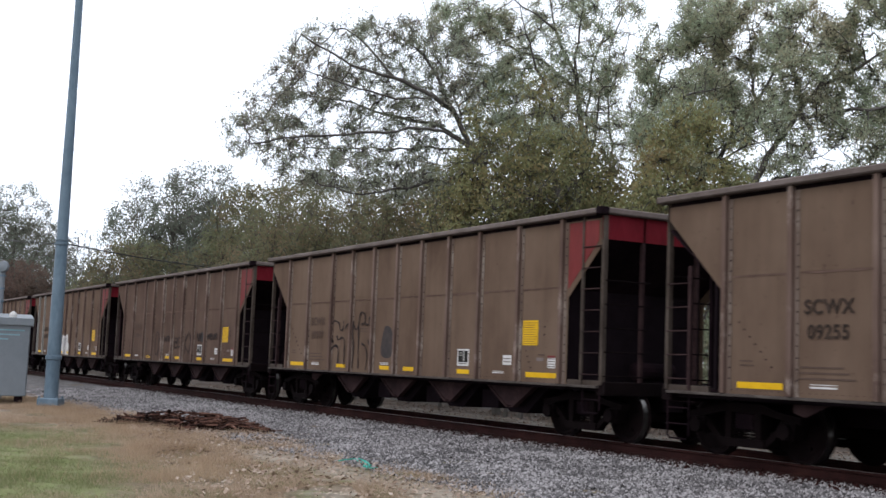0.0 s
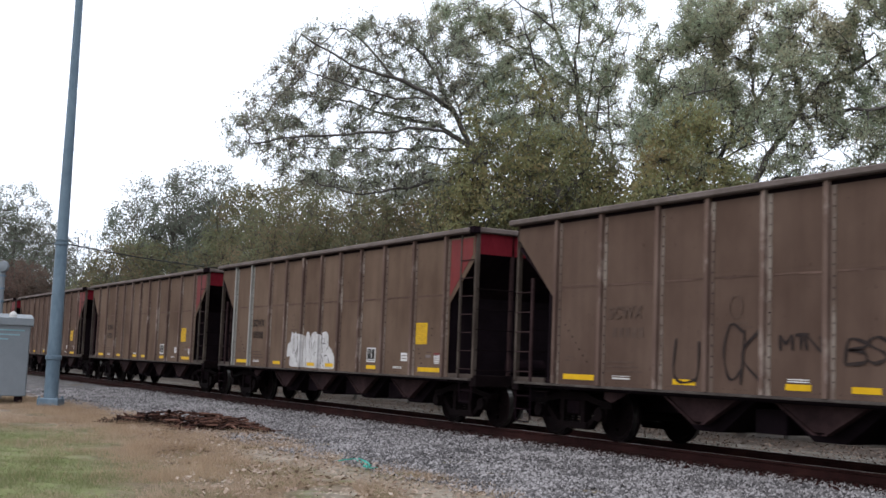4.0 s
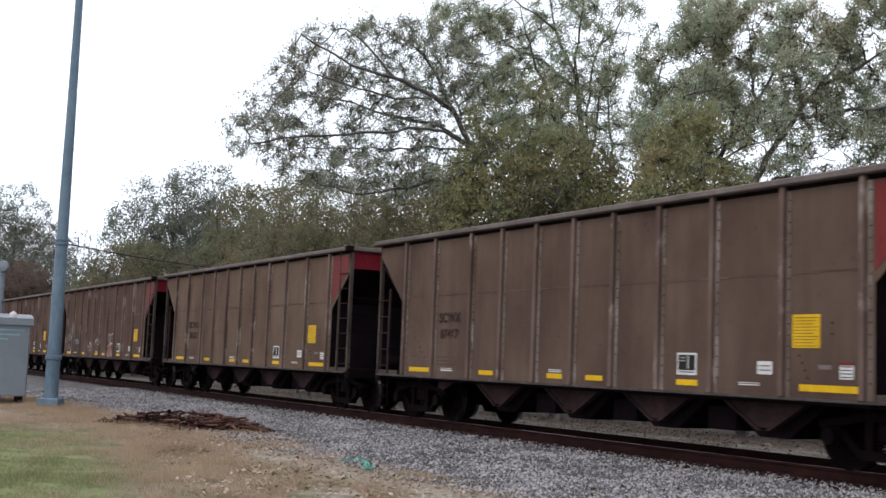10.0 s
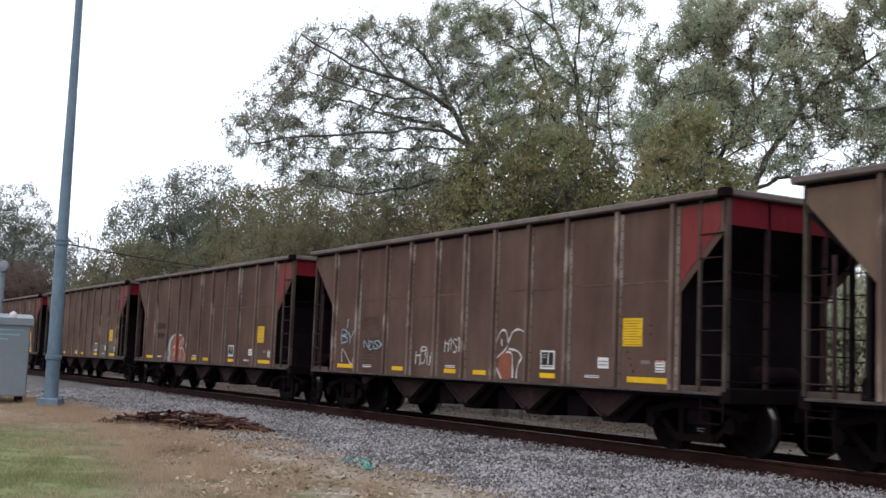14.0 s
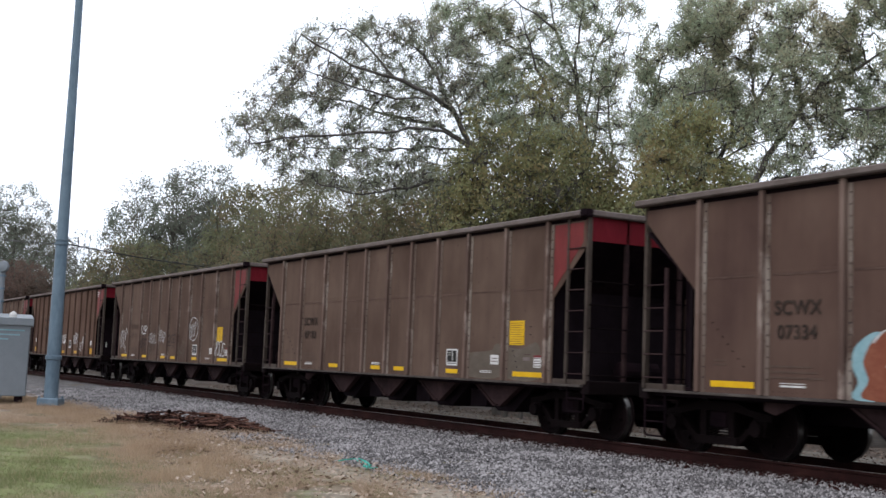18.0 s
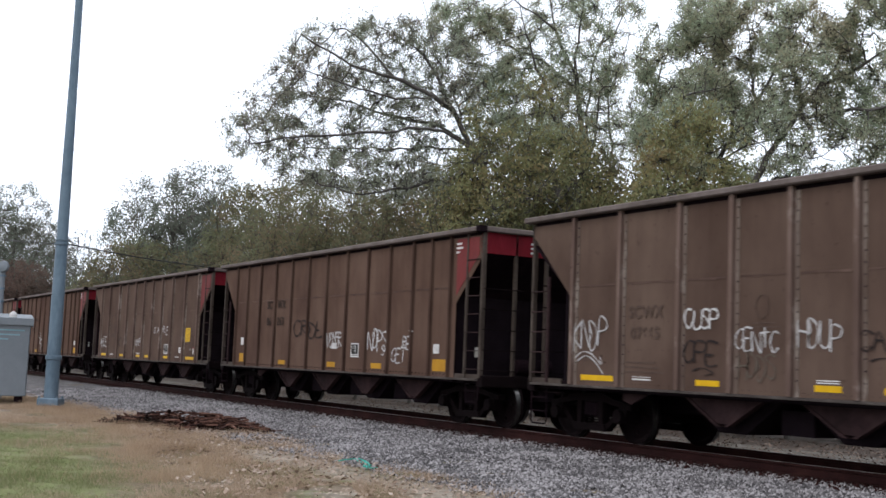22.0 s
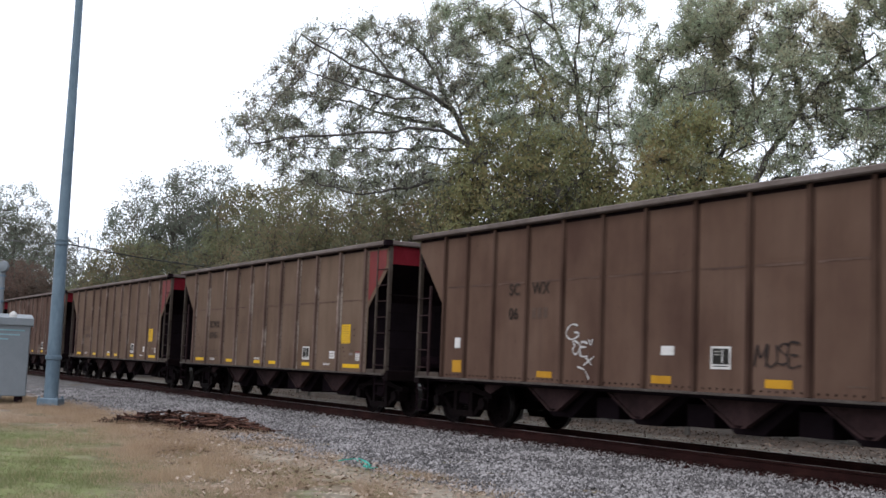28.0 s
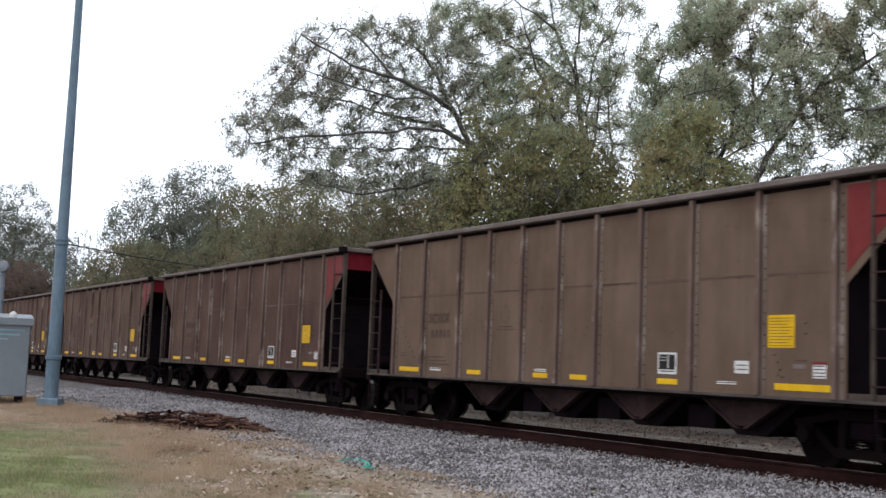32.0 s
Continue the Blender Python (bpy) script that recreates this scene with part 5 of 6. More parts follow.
def limbs_mesh(N, Pn, rad, mat, thin=0.0):
    """Tapered tubes for all limb pieces: round limbs, three-sided twigs."""
    Vs, Fs, base = [], [], 0
    for sides, pick in ((6, rad >= 0.022), (3, rad < 0.022)):
        b = np.where((Pn >= 0) & (rad >= thin) & pick)[0]
        a = Pn[b]
        A, B = N[a], N[b]
        ra, rb = np.minimum(rad[a], rad[b] * 1.45), rad[b]
        d = B - A
        d /= np.linalg.norm(d, axis=1)[:, None] + 1e-9
        up = np.where(np.abs(d[:, 2:3]) < 0.9, np.array([[0, 0, 1.0]]), np.array([[1.0, 0, 0]]))
        s = np.cross(d, up)
        s /= np.linalg.norm(s, axis=1)[:, None]
        u = np.cross(s, d)
        ang = 2 * np.pi * np.arange(sides) / sides
        ring = np.cos(ang)[None, :, None] * s[:, None, :] + np.sin(ang)[None, :, None] * u[:, None, :]
        B2 = B + d * (rb * 0.3)[:, None]
        V = np.concatenate([A[:, None, :] + ring * ra[:, None, None], B2[:, None, :] + ring * rb[:, None, None]], 1)
        k = np.arange(sides)
        q = np.stack([k, (k + 1) % sides, sides + (k + 1) % sides, sides + k], -1)
        Fs.append((base + np.arange(len(b))[:, None, None] * 2 * sides + q[None]).reshape(-1, 4))
        Vs.append(V.reshape(-1, 3))
        base += V.size // 3
    return bulk("trunk", np.concatenate(Vs), np.concatenate(Fs), mat, True)


def twigs_of(N, Pn, rad, lumps, n, seed, reach, gap=-0.08, thinning=0.0, lumpiness=0.62):
    """Many fine twigs, each from the nearest limb out to a leafy end."""
    rng = np.random.default_rng(seed)
    L = np.array(lumps)
    vol = L[:, 3] * L[:, 4] * L[:, 5]
    pick = rng.choice(len(L), n, p=vol / vol.sum())
    d = rng.normal(size=(n, 3))
    d /= np.linalg.norm(d, axis=1)[:, None]
    E = L[pick, :3] + d * (rng.random(n) ** 0.38)[:, None] * L[pick, 3:6] * 1.06
    I = np.zeros(n, int)
    dist = np.zeros(n)
    for a in range(0, n, 400):
        D = np.linalg.norm(E[a:a + 400, None, :] - N[None], axis=2)
        I[a:a + 400] = D.argmin(1)
        dist[a:a + 400] = D.min(1)
    clump = np.array([noise.noise(Vector(e) * lumpiness + Vector((seed, 0, 0))) + 0.6 * noise.noise(Vector(e) * 1.5) for e in E])
    keep = (dist < reach) & (clump > gap + thinning * (E[:, 2] - 9.0))
    return E[keep], I[keep]


def leaves_mesh(N, E, I, seed, per, size, spread, mat, droop=0.5):
    """Small pointed leaves along and round the twigs."""
    rng = np.random.default_rng(seed)
    dens = rng.poisson(per, len(E))
    t = (1.0 - 0.7 * rng.random(dens.sum()) ** 2)[:, None]
    c = np.repeat(N[I], dens, axis=0) * (1 - t) + np.repeat(E, dens, axis=0) * t
    n = len(c)
    c = c + rng.normal(0, spread, (n, 3)) * np.array([1, 1, 0.8])
    ax = rng.normal(size=(n, 3))
    ax[:, 2] -= droop * 2
    ax /= np.linalg.norm(ax, axis=1)[:, None]
    sd = np.cross(ax, rng.normal(size=(n, 3)))
    sd /= np.linalg.norm(sd, axis=1)[:, None] + 1e-9
    ln = size * (0.55 + 0.8 * rng.random(n))[:, None]
    w = ln * 0.27
    V = np.stack([c - ax * ln / 2, c + sd * w, c + ax * ln / 2, c - sd * w], 1)
    return bulk("crown", V, 4, mat)


def tree(name, label, at, seed, guides, lumps, n_points, per, size, spread, leaf, bark=BARK, turn=60.0, category="tree", twigs=4000, twig_reach=1.9, twig_r=0.008, gap=-0.08, thinning=0.0, thin=0.0, trunk_r=None, lumpiness=0.62, **grow_args):
    top = empty(name, pose(at[0], at[1], float(terrain(np.array(at[0]), np.array(at[1]))) - 0.1, 0, 0, turn))
    N, Pn, rad = grow(seed, guides, lumps, n_points, **grow_args)
    if trunk_r:
        rad = rad * (trunk_r / rad[0]) ** np.clip(rad / rad[0] * 1.3, 0, 1)
        way = np.zeros(len(N))
        for i in range(1, len(N)):
            way[i] = way[Pn[i]] + np.linalg.norm(N[i] - N[Pn[i]])
        rad = np.minimum(rad, trunk_r * np.clip(1.0 - way / (1.02 * way.max()), 0.05, 1) ** 1.1)
    E, I = twigs_of(N, Pn, rad, lumps, twigs, seed + 2, twig_reach, gap, thinning, lumpiness)
    base = len(N)
    mid = (N[I] + E) / 2 + np.random.default_rng(seed).normal(0, 0.06, E.shape)
    N2 = np.concatenate([N, mid, E])
    P2 = np.concatenate([Pn, I, base + np.arange(len(E))])
    R2 = np.concatenate([rad, np.full(len(E), twig_r), np.full(len(E), twig_r * 0.6)])
    R2 = np.where(R2 > 0.02, 0.02 + (R2 - 0.02) * 0.80, R2)
    part("trunk", limbs_mesh(N2, P2, R2, bark, thin), None, top, "dark ridged bark on trunk and limbs")
    part("crown", leaves_mesh(N, E, I, seed + 1, per, size, spread, leaf), None, top, "loose thinning autumn foliage")
    tagged(top, label, category, "trees behind the track")
    return top


def spot(px, depth):
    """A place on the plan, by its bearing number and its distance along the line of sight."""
    a = (px - 784) / 2069.0 * depth
    return (-0.866 * depth + 0.5 * a, 0.5 * depth + 0.866 * a)


# the spreading oak with long arching limbs
tree("oak_tree", "leaning oak with long arching limbs and thinning olive leaves", spot(890, 42), 21,
     [[(0, 0, 0), (-0.29, 0.0, 6.46), (-0.71, 0.0, 8.3), (-1.17, 0.0, 9.64), (-2.01, -0.5, 11.02), (-2.59, -1.0, 11.3), (-4.11, -1.5, 11.83), (-5.6, -2.0, 12.05), (-6.72, -2.0, 12.71), (-7.35, -2.0, 13.09)],
      [(-1.17, 0.0, 9.7), (-2.57, 0.5, 10.71), (-4.46, 1.0, 10.95), (-6.14, 1.5, 11.58), (-7.97, 2.0, 11.93), (-8.98, 2.3, 11.89)],
      [(-1.17, 0.0, 9.62), (-2.26, -1.0, 10.04), (-3.06, -2.0, 9.95), (-4.62, -3.0, 9.54), (-6.01, -3.4, 9.29), (-7.69, -3.5, 9.07), (-8.75, -3.5, 8.82)],
      [(-1.16, 0.0, 9.57), (-2.79, 1.0, 9.82), (-4.61, 2.0, 9.87), (-6.58, 2.5, 9.97), (-8.45, 3.0, 9.92), (-9.43, 3.0, 10.06)],
      [(-2.01, -0.5, 11.02), (-2.68, 0.0, 12.41), (-3.35, 0.5, 13.37), (-4.45, 1.0, 14.11), (-5.54, 1.0, 14.61)],
      [(-1.57, 0.0, 10.46), (-2.04, 1.5, 12.38), (-2.73, 2.0, 13.58), (-2.99, 2.0, 14.68), (-3.25, 2.0, 15.79)],
      [(-2.59, -1.0, 11.3), (-3.99, -2.0, 10.95), (-5.69, -3.0, 11.14), (-7.06, -3.0, 11.57)],
      [(-0.71, 0.0, 8.3), (-1.92, -1.5, 8.33), (-3.45, -2.5, 7.81), (-4.94, -3.0, 7.39), (-6.29, -3.0, 7.62)],
      [(-4.46, 1.0, 10.95), (-5.91, 1.5, 12.66), (-6.84, 2.0, 13.19)],
      [(-4.11, -1.5, 11.83), (-5.13, -1.0, 13.09), (-5.97, -1.0, 13.68)]],
     [(-9.0, -1.0, 9.65, 1.58, 1.5, 0.9), (-8.19, 0.0, 10.82, 1.85, 1.5, 1.06), (-7.19, -1.0, 11.67, 1.85, 1.5, 1.11), (-6.14, -1.0, 12.84, 1.98, 1.5, 1.11), (-4.81, 0.0, 13.81, 1.58, 1.5, 0.95), (-3.11, 0.0, 12.82, 1.98, 1.5, 1.45), (-5.33, 0.0, 11.46, 2.11, 1.5, 1.19), (-5.87, 0.0, 9.76, 3.17, 1.5, 0.9), (-3.22, 0.0, 10.6, 1.85, 1.5, 1.32), (-6.73, -1.0, 8.52, 2.11, 1.5, 0.74), (-4.07, -2.0, 8.16, 2.9, 1.5, 0.84), (-1.83, 0.0, 12.02, 1.32, 1.5, 1.58), (-2.53, 0.0, 8.85, 2.11, 1.5, 1.06)],
     2600, 8.5, 0.080, 0.085, LEAF_GREY, trunk_r=0.22, twigs=15500, twig_reach=1.6, gap=0.03, thinning=0.012, lumpiness=1.2, kill=0.5, step=0.40)
# the tall oak with forking stems
tree("oak_tree", "tall oak with forking stems and sparse olive leaves", spot(1040, 44), 23,
     [[(0, 0, 0), (0.04, 0.0, 6.59), (-0.09, 0.0, 8.75), (-0.28, 0.0, 10.48), (-0.55, 0.0, 12.45), (-0.68, 0.0, 13.67), (-0.49, 0.0, 14.9), (-0.32, 0.0, 16.47), (-0.26, 0.0, 17.6)],
      [(-0.66, 0.0, 13.22), (-1.13, -0.3, 13.85), (-1.5, -0.5, 14.67), (-1.73, -0.8, 15.71), (-1.91, -1.0, 16.74)],
      [(-1.5, -0.5, 14.67), (-2.24, -1.0, 15.08), (-2.81, -1.4, 15.22), (-3.59, -2.0, 15.57)],
      [(-0.18, 0.0, 9.83), (-0.01, 0.5, 12.15), (0.19, 1.0, 13.85), (0.48, 1.0, 14.55), (0.84, 1.2, 15.53), (1.25, 1.4, 16.65), (1.51, 1.5, 17.74)],
      [(0.39, 1.0, 14.77), (0.86, 0.4, 14.8), (1.25, 0.2, 15.52), (1.7, 0.0, 16.22)],
      [(-0.04, 0.0, 9.4), (0.08, -1.0, 10.31), (0.16, -1.0, 11.38), (0.18, -1.0, 12.14), (0.35, -1.0, 12.36), (0.77, -1.0, 12.4), (0.8, -1.0, 12.92), (1.1, -1.0, 13.69), (1.29, -1.0, 14.5)],
      [(0.03, 0.0, 6.8), (0.87, 0.5, 8.86), (0.94, 0.5, 10.41), (0.76, 0.5, 11.4), (0.75, 0.5, 12.62), (0.68, 0.5, 13.74), (0.87, 0.5, 14.87)],
      [(0.85, 0.5, 11.25), (1.09, 0.0, 11.75), (1.37, -0.3, 11.63), (1.77, -0.5, 11.49), (2.0, -0.6, 11.87)],
      [(-0.28, 0.0, 10.27), (-1.37, -1.0, 11.0), (-2.21, -1.5, 12.88), (-2.64, -1.7, 14.1), (-2.95, -2.0, 15.17), (-3.19, -2.0, 16.13)],
      [(-0.09, 0.0, 8.75), (-1.36, -1.5, 8.89), (-2.04, -2.0, 9.3), (-2.69, -2.4, 9.31)],
      [(-0.6, 0.0, 12.67), (-1.81, 1.0, 13.77), (-3.14, 1.5, 14.54), (-4.07, 1.5, 15.31), (-5.45, 1.5, 16.18)]],
     [(-3.64, 0.0, 13.88, 1.66, 1.5, 1.52), (-4.77, 0.0, 14.95, 1.66, 1.5, 1.38), (-2.29, 0.0, 12.6, 1.66, 1.5, 1.66), (-1.33, 0.0, 12.86, 1.24, 1.5, 1.66), (-2.14, 0.0, 14.61, 1.11, 1.5, 1.11), (-1.08, 0.0, 15.54, 1.38, 1.5, 1.38), (0.06, 0.0, 13.81, 1.38, 1.5, 1.66), (0.78, 0.0, 15.4, 1.24, 1.5, 1.38), (-0.52, 0.0, 11.35, 1.66, 1.5, 1.38), (0.84, 0.0, 12.95, 0.61, 1.5, 1.38), (-2.52, -1.0, 10.63, 1.94, 1.5, 1.38), (-4.97, 0.0, 14.49, 1.94, 1.5, 1.11), (-3.08, -1.0, 11.57, 1.66, 1.5, 1.38), (-3.8, 0.0, 12.1, 1.38, 1.5, 1.38), (-3.56, -1.0, 10.16, 1.66, 1.5, 1.24), (0.65, -1.0, 10.33, 1.52, 1.5, 1.11), (-1.95, -2.0, 9.61, 1.66, 1.5, 1.11)],
     2100, 11, 0.080, 0.095, LEAF, trunk_r=0.28, twigs=16500, twig_reach=1.6, gap=-0.02, thinning=0.015, lumpiness=1.1, kill=0.55, step=0.42)
def boughs(rows):
    """Limbs from lines of (across, up); each one bends a little nearer or farther on its way out."""
    out = []
    for i, row in enumerate(rows):
        lean = 0.0 if i == 0 else (-1) ** i * 0.35
        out.append([(x, lean * k if i else 0.08 * k, z) for k, (x, z) in enumerate(row)])
    return out


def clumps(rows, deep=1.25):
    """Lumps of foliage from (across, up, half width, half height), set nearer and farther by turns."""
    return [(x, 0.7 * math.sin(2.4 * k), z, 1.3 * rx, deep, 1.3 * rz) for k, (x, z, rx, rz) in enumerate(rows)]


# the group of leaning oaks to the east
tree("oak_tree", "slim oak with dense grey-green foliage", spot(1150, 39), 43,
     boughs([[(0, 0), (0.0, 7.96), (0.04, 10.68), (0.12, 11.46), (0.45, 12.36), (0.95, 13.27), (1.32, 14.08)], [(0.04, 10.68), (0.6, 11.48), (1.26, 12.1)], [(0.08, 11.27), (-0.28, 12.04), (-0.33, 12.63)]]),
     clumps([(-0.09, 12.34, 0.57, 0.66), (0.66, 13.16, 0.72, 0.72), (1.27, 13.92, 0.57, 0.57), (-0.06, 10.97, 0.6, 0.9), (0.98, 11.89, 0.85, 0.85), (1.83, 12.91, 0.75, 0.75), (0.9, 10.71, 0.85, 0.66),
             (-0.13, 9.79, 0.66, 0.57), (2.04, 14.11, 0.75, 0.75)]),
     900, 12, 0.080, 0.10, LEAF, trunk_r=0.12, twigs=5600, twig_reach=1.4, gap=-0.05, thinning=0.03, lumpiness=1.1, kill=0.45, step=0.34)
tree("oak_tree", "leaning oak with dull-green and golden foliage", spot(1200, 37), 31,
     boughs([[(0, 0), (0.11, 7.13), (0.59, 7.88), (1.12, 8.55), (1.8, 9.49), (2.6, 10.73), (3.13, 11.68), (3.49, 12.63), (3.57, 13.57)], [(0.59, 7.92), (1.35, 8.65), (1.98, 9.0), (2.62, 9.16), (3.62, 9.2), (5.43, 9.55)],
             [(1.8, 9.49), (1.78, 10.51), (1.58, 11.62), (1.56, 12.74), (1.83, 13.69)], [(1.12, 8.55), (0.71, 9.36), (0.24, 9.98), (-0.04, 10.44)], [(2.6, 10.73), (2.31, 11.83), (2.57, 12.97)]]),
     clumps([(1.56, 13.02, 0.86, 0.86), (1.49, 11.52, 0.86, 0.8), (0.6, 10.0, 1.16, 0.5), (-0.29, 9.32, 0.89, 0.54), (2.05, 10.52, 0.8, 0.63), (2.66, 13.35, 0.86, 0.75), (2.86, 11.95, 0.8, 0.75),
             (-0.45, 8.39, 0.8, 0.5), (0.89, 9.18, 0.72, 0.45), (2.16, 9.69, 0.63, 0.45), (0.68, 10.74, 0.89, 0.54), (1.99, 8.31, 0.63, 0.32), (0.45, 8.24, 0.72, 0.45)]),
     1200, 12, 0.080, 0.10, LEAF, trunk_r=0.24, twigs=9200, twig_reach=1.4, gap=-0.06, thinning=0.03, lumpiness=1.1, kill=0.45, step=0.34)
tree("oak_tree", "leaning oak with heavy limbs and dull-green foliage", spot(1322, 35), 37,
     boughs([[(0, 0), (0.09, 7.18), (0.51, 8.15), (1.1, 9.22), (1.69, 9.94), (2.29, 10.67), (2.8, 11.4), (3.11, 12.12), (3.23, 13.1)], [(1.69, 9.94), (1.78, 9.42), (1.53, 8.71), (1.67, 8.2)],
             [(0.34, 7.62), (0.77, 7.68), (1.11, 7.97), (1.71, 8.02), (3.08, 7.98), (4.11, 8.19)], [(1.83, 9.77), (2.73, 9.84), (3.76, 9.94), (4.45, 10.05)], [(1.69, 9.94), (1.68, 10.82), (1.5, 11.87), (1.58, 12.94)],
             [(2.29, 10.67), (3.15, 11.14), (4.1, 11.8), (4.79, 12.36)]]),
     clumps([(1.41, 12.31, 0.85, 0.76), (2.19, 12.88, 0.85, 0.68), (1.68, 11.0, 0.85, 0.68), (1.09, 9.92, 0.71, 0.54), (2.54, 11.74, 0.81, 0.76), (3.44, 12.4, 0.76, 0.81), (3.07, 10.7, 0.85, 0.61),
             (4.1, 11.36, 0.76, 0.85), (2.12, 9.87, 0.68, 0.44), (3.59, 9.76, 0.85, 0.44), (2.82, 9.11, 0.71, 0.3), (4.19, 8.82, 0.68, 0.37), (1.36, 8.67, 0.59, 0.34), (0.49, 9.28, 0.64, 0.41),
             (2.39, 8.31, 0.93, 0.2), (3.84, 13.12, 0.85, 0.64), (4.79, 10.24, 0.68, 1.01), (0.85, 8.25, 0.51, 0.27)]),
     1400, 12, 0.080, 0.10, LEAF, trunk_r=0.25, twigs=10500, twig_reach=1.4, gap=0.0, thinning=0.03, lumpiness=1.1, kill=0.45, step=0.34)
# a dead limb, grey and leafless, low among the leaves
tree("bare_tree", "small dead tree with bare pale grey branches", spot(1000, 38.5), 91,
     [[(0, 0, 0), (0.07, 0.0, 5.98), (-0.07, 0.0, 6.82), (-0.29, 0.0, 7.29), (-0.73, 0.0, 7.46), (-1.14, 0.0, 7.54), (-1.78, 0.0, 7.0)],
      [(-0.29, 0.0, 7.29), (-0.21, 0.0, 7.67), (-0.56, 0.0, 8.0), (-0.88, 0.0, 8.06)],
      [(-0.73, 0.0, 7.46), (-1.23, 0.0, 7.21), (-1.89, 0.0, 7.38)],
      [(-0.07, 0.0, 6.82), (0.22, 0.0, 7.27), (0.55, 0.0, 7.47)],
      [(-0.29, 0.0, 7.25), (0.04, 0.0, 7.59), (0.12, 0.0, 7.87)]],
     [(-0.77, 0.0, 7.55, 0.97, 1.5, 0.53), (-0.01, 0.0, 7.49, 0.58, 1.5, 0.48)],
     110, 0.2, 0.08, 0.1, LEAF_GREY, bark=PALEBARK, trunk_r=0.09, twigs=160, twig_reach=0.8, twig_r=0.007, kill=0.25, step=0.18)

# brownish understorey behind the track
for px, depth, h, w, seed in ((560, 54, 10.8, 3.8, 83), (930, 39, 12.0, 3.1, 78), (1225, 33, 9.9, 2.1, 79), (1065, 39, 8.6, 2.2, 80), (905, 40, 10.4, 3.2, 51), (640, 52, 10.4, 4.8, 52), (540, 58, 11.6, 4.0, 53), (1090, 41, 10.0, 3.0, 54), (985, 42, 10.8, 2.8, 76), (1170, 40, 9.4, 2.8, 77), (790, 47, 10.2, 3.8, 55), (735, 50, 10.4, 3.6, 88),
                               (570, 66, 12.6, 4.8, 56), (700, 62, 11.6, 4.8, 57), (850, 56, 11.5, 4.2, 58), (1150, 50, 10.0, 3.4, 59), (1300, 44, 6.6, 3.4, 71),
                               (1420, 44, 6.0, 3.6, 72), (1560, 42, 6.0, 3.4, 73), (1720, 40, 6.5, 3.6, 74), (1900, 38, 7.0, 3.8, 75), (1400, 33, 5.0, 3.0, 85), (1500, 32, 5.0, 3.0, 86), (1595, 31, 5.0, 3.0, 87)):
    tree("understorey_tree", "low broad tree with dense olive and tan foliage", spot(px, depth), seed,
         [[(0, 0, 0), (0.1, 0, 2.0), (0.3, 0.1, h * 0.55)], [(0.1, 0, 1.6), (-w * 0.5, 0, h * 0.5)], [(0.1, 0, 2.0), (w * 0.5, 0.3, h * 0.55)]],
         [(0, 0, h * 0.72, w * 0.8, w * 0.42, h * 0.26), (-w * 0.5, -0.5, h * 0.5, w * 0.65, w * 0.4, h * 0.25), (w * 0.5, 0.4, h * 0.52, w * 0.6, w * 0.4, h * 0.25)],
         420, 14, 0.122, 0.16, LEAF_GOLD if seed in (78, 79, 80) else LEAF if px > 1280 else LEAF_DULL, trunk_r=0.10, twigs=2000, gap=-0.2)

# a bare tree in the gap to the west
tree("bare_tree", "slender leafless tree with pale grey twigs", spot(135, 92), 81,
     [[(0, 0, 0), (0.1, 0, 4.0), (0.0, 0.1, 9.5)], [(0.1, 0, 4.5), (-1.0, 0, 8.5)], [(0.1, 0, 5.0), (1.1, 0.2, 9.0)]],
     [(0, 0, 8.0, 2.0, 1.6, 3.2), (0.2, 0, 10.0, 1.2, 1.2, 1.6)], 700, 0.6, 0.16, 0.2, LEAF_FAR, bark=PALEBARK, trunk_r=0.12, twigs=1500, twig_r=0.012, kill=0.5, step=0.5)

# distant trees to the west
for px, depth, h, w, seed, leaf in ((300, 90, 16.2, 6.0, 61, LEAF_FAR), (362, 88, 16.7, 5.2, 62, LEAF_FAR), (450, 76, 13.2, 4.0, 63, LEAF_DULL), (250, 84, 10.0, 5.0, 64, LEAF_DULL),
                                    (20, 105, 17.0, 5.0, 65, LEAF_FAR), (-70, 110, 18.0, 6.0, 66, LEAF_FAR), (70, 120, 15.0, 4.5, 67, LEAF_FAR), (30, 95, 9.0, 4.0, 68, LEAF_RED),
                                    (330, 100, 13.5, 6.0, 69, LEAF_FAR), (180, 110, 9.5, 5.0, 70, LEAF_FAR)):
    tree("distant_tree", "distant rounded hardwood with haze-greyed autumn foliage", spot(px, depth), seed,
         [[(0, 0, 0), (0.1, 0, h * 0.3), (0.2, 0, h * 0.7)], [(0.1, 0, h * 0.3), (-w * 0.5, 0, h * 0.65)], [(0.1, 0, h * 0.35), (w * 0.5, 0.2, h * 0.65)]],
         [(0, 0, h * 0.72, w * 0.8, w * 0.8, h * 0.27), (-w * 0.5, 0, h * 0.55, w * 0.6, w * 0.6, h * 0.25), (w * 0.5, 0, h * 0.55, w * 0.6, w * 0.6, h * 0.25),
          (0, 0, h * 0.35, w * 0.9, w * 0.8, h * 0.2)],
         600, 14, 0.18, 0.24, leaf, trunk_r=0.26, step=0.8, kill=0.9, gap=-0.14, twigs=3400, twig_reach=2.6, twig_r=0.012)


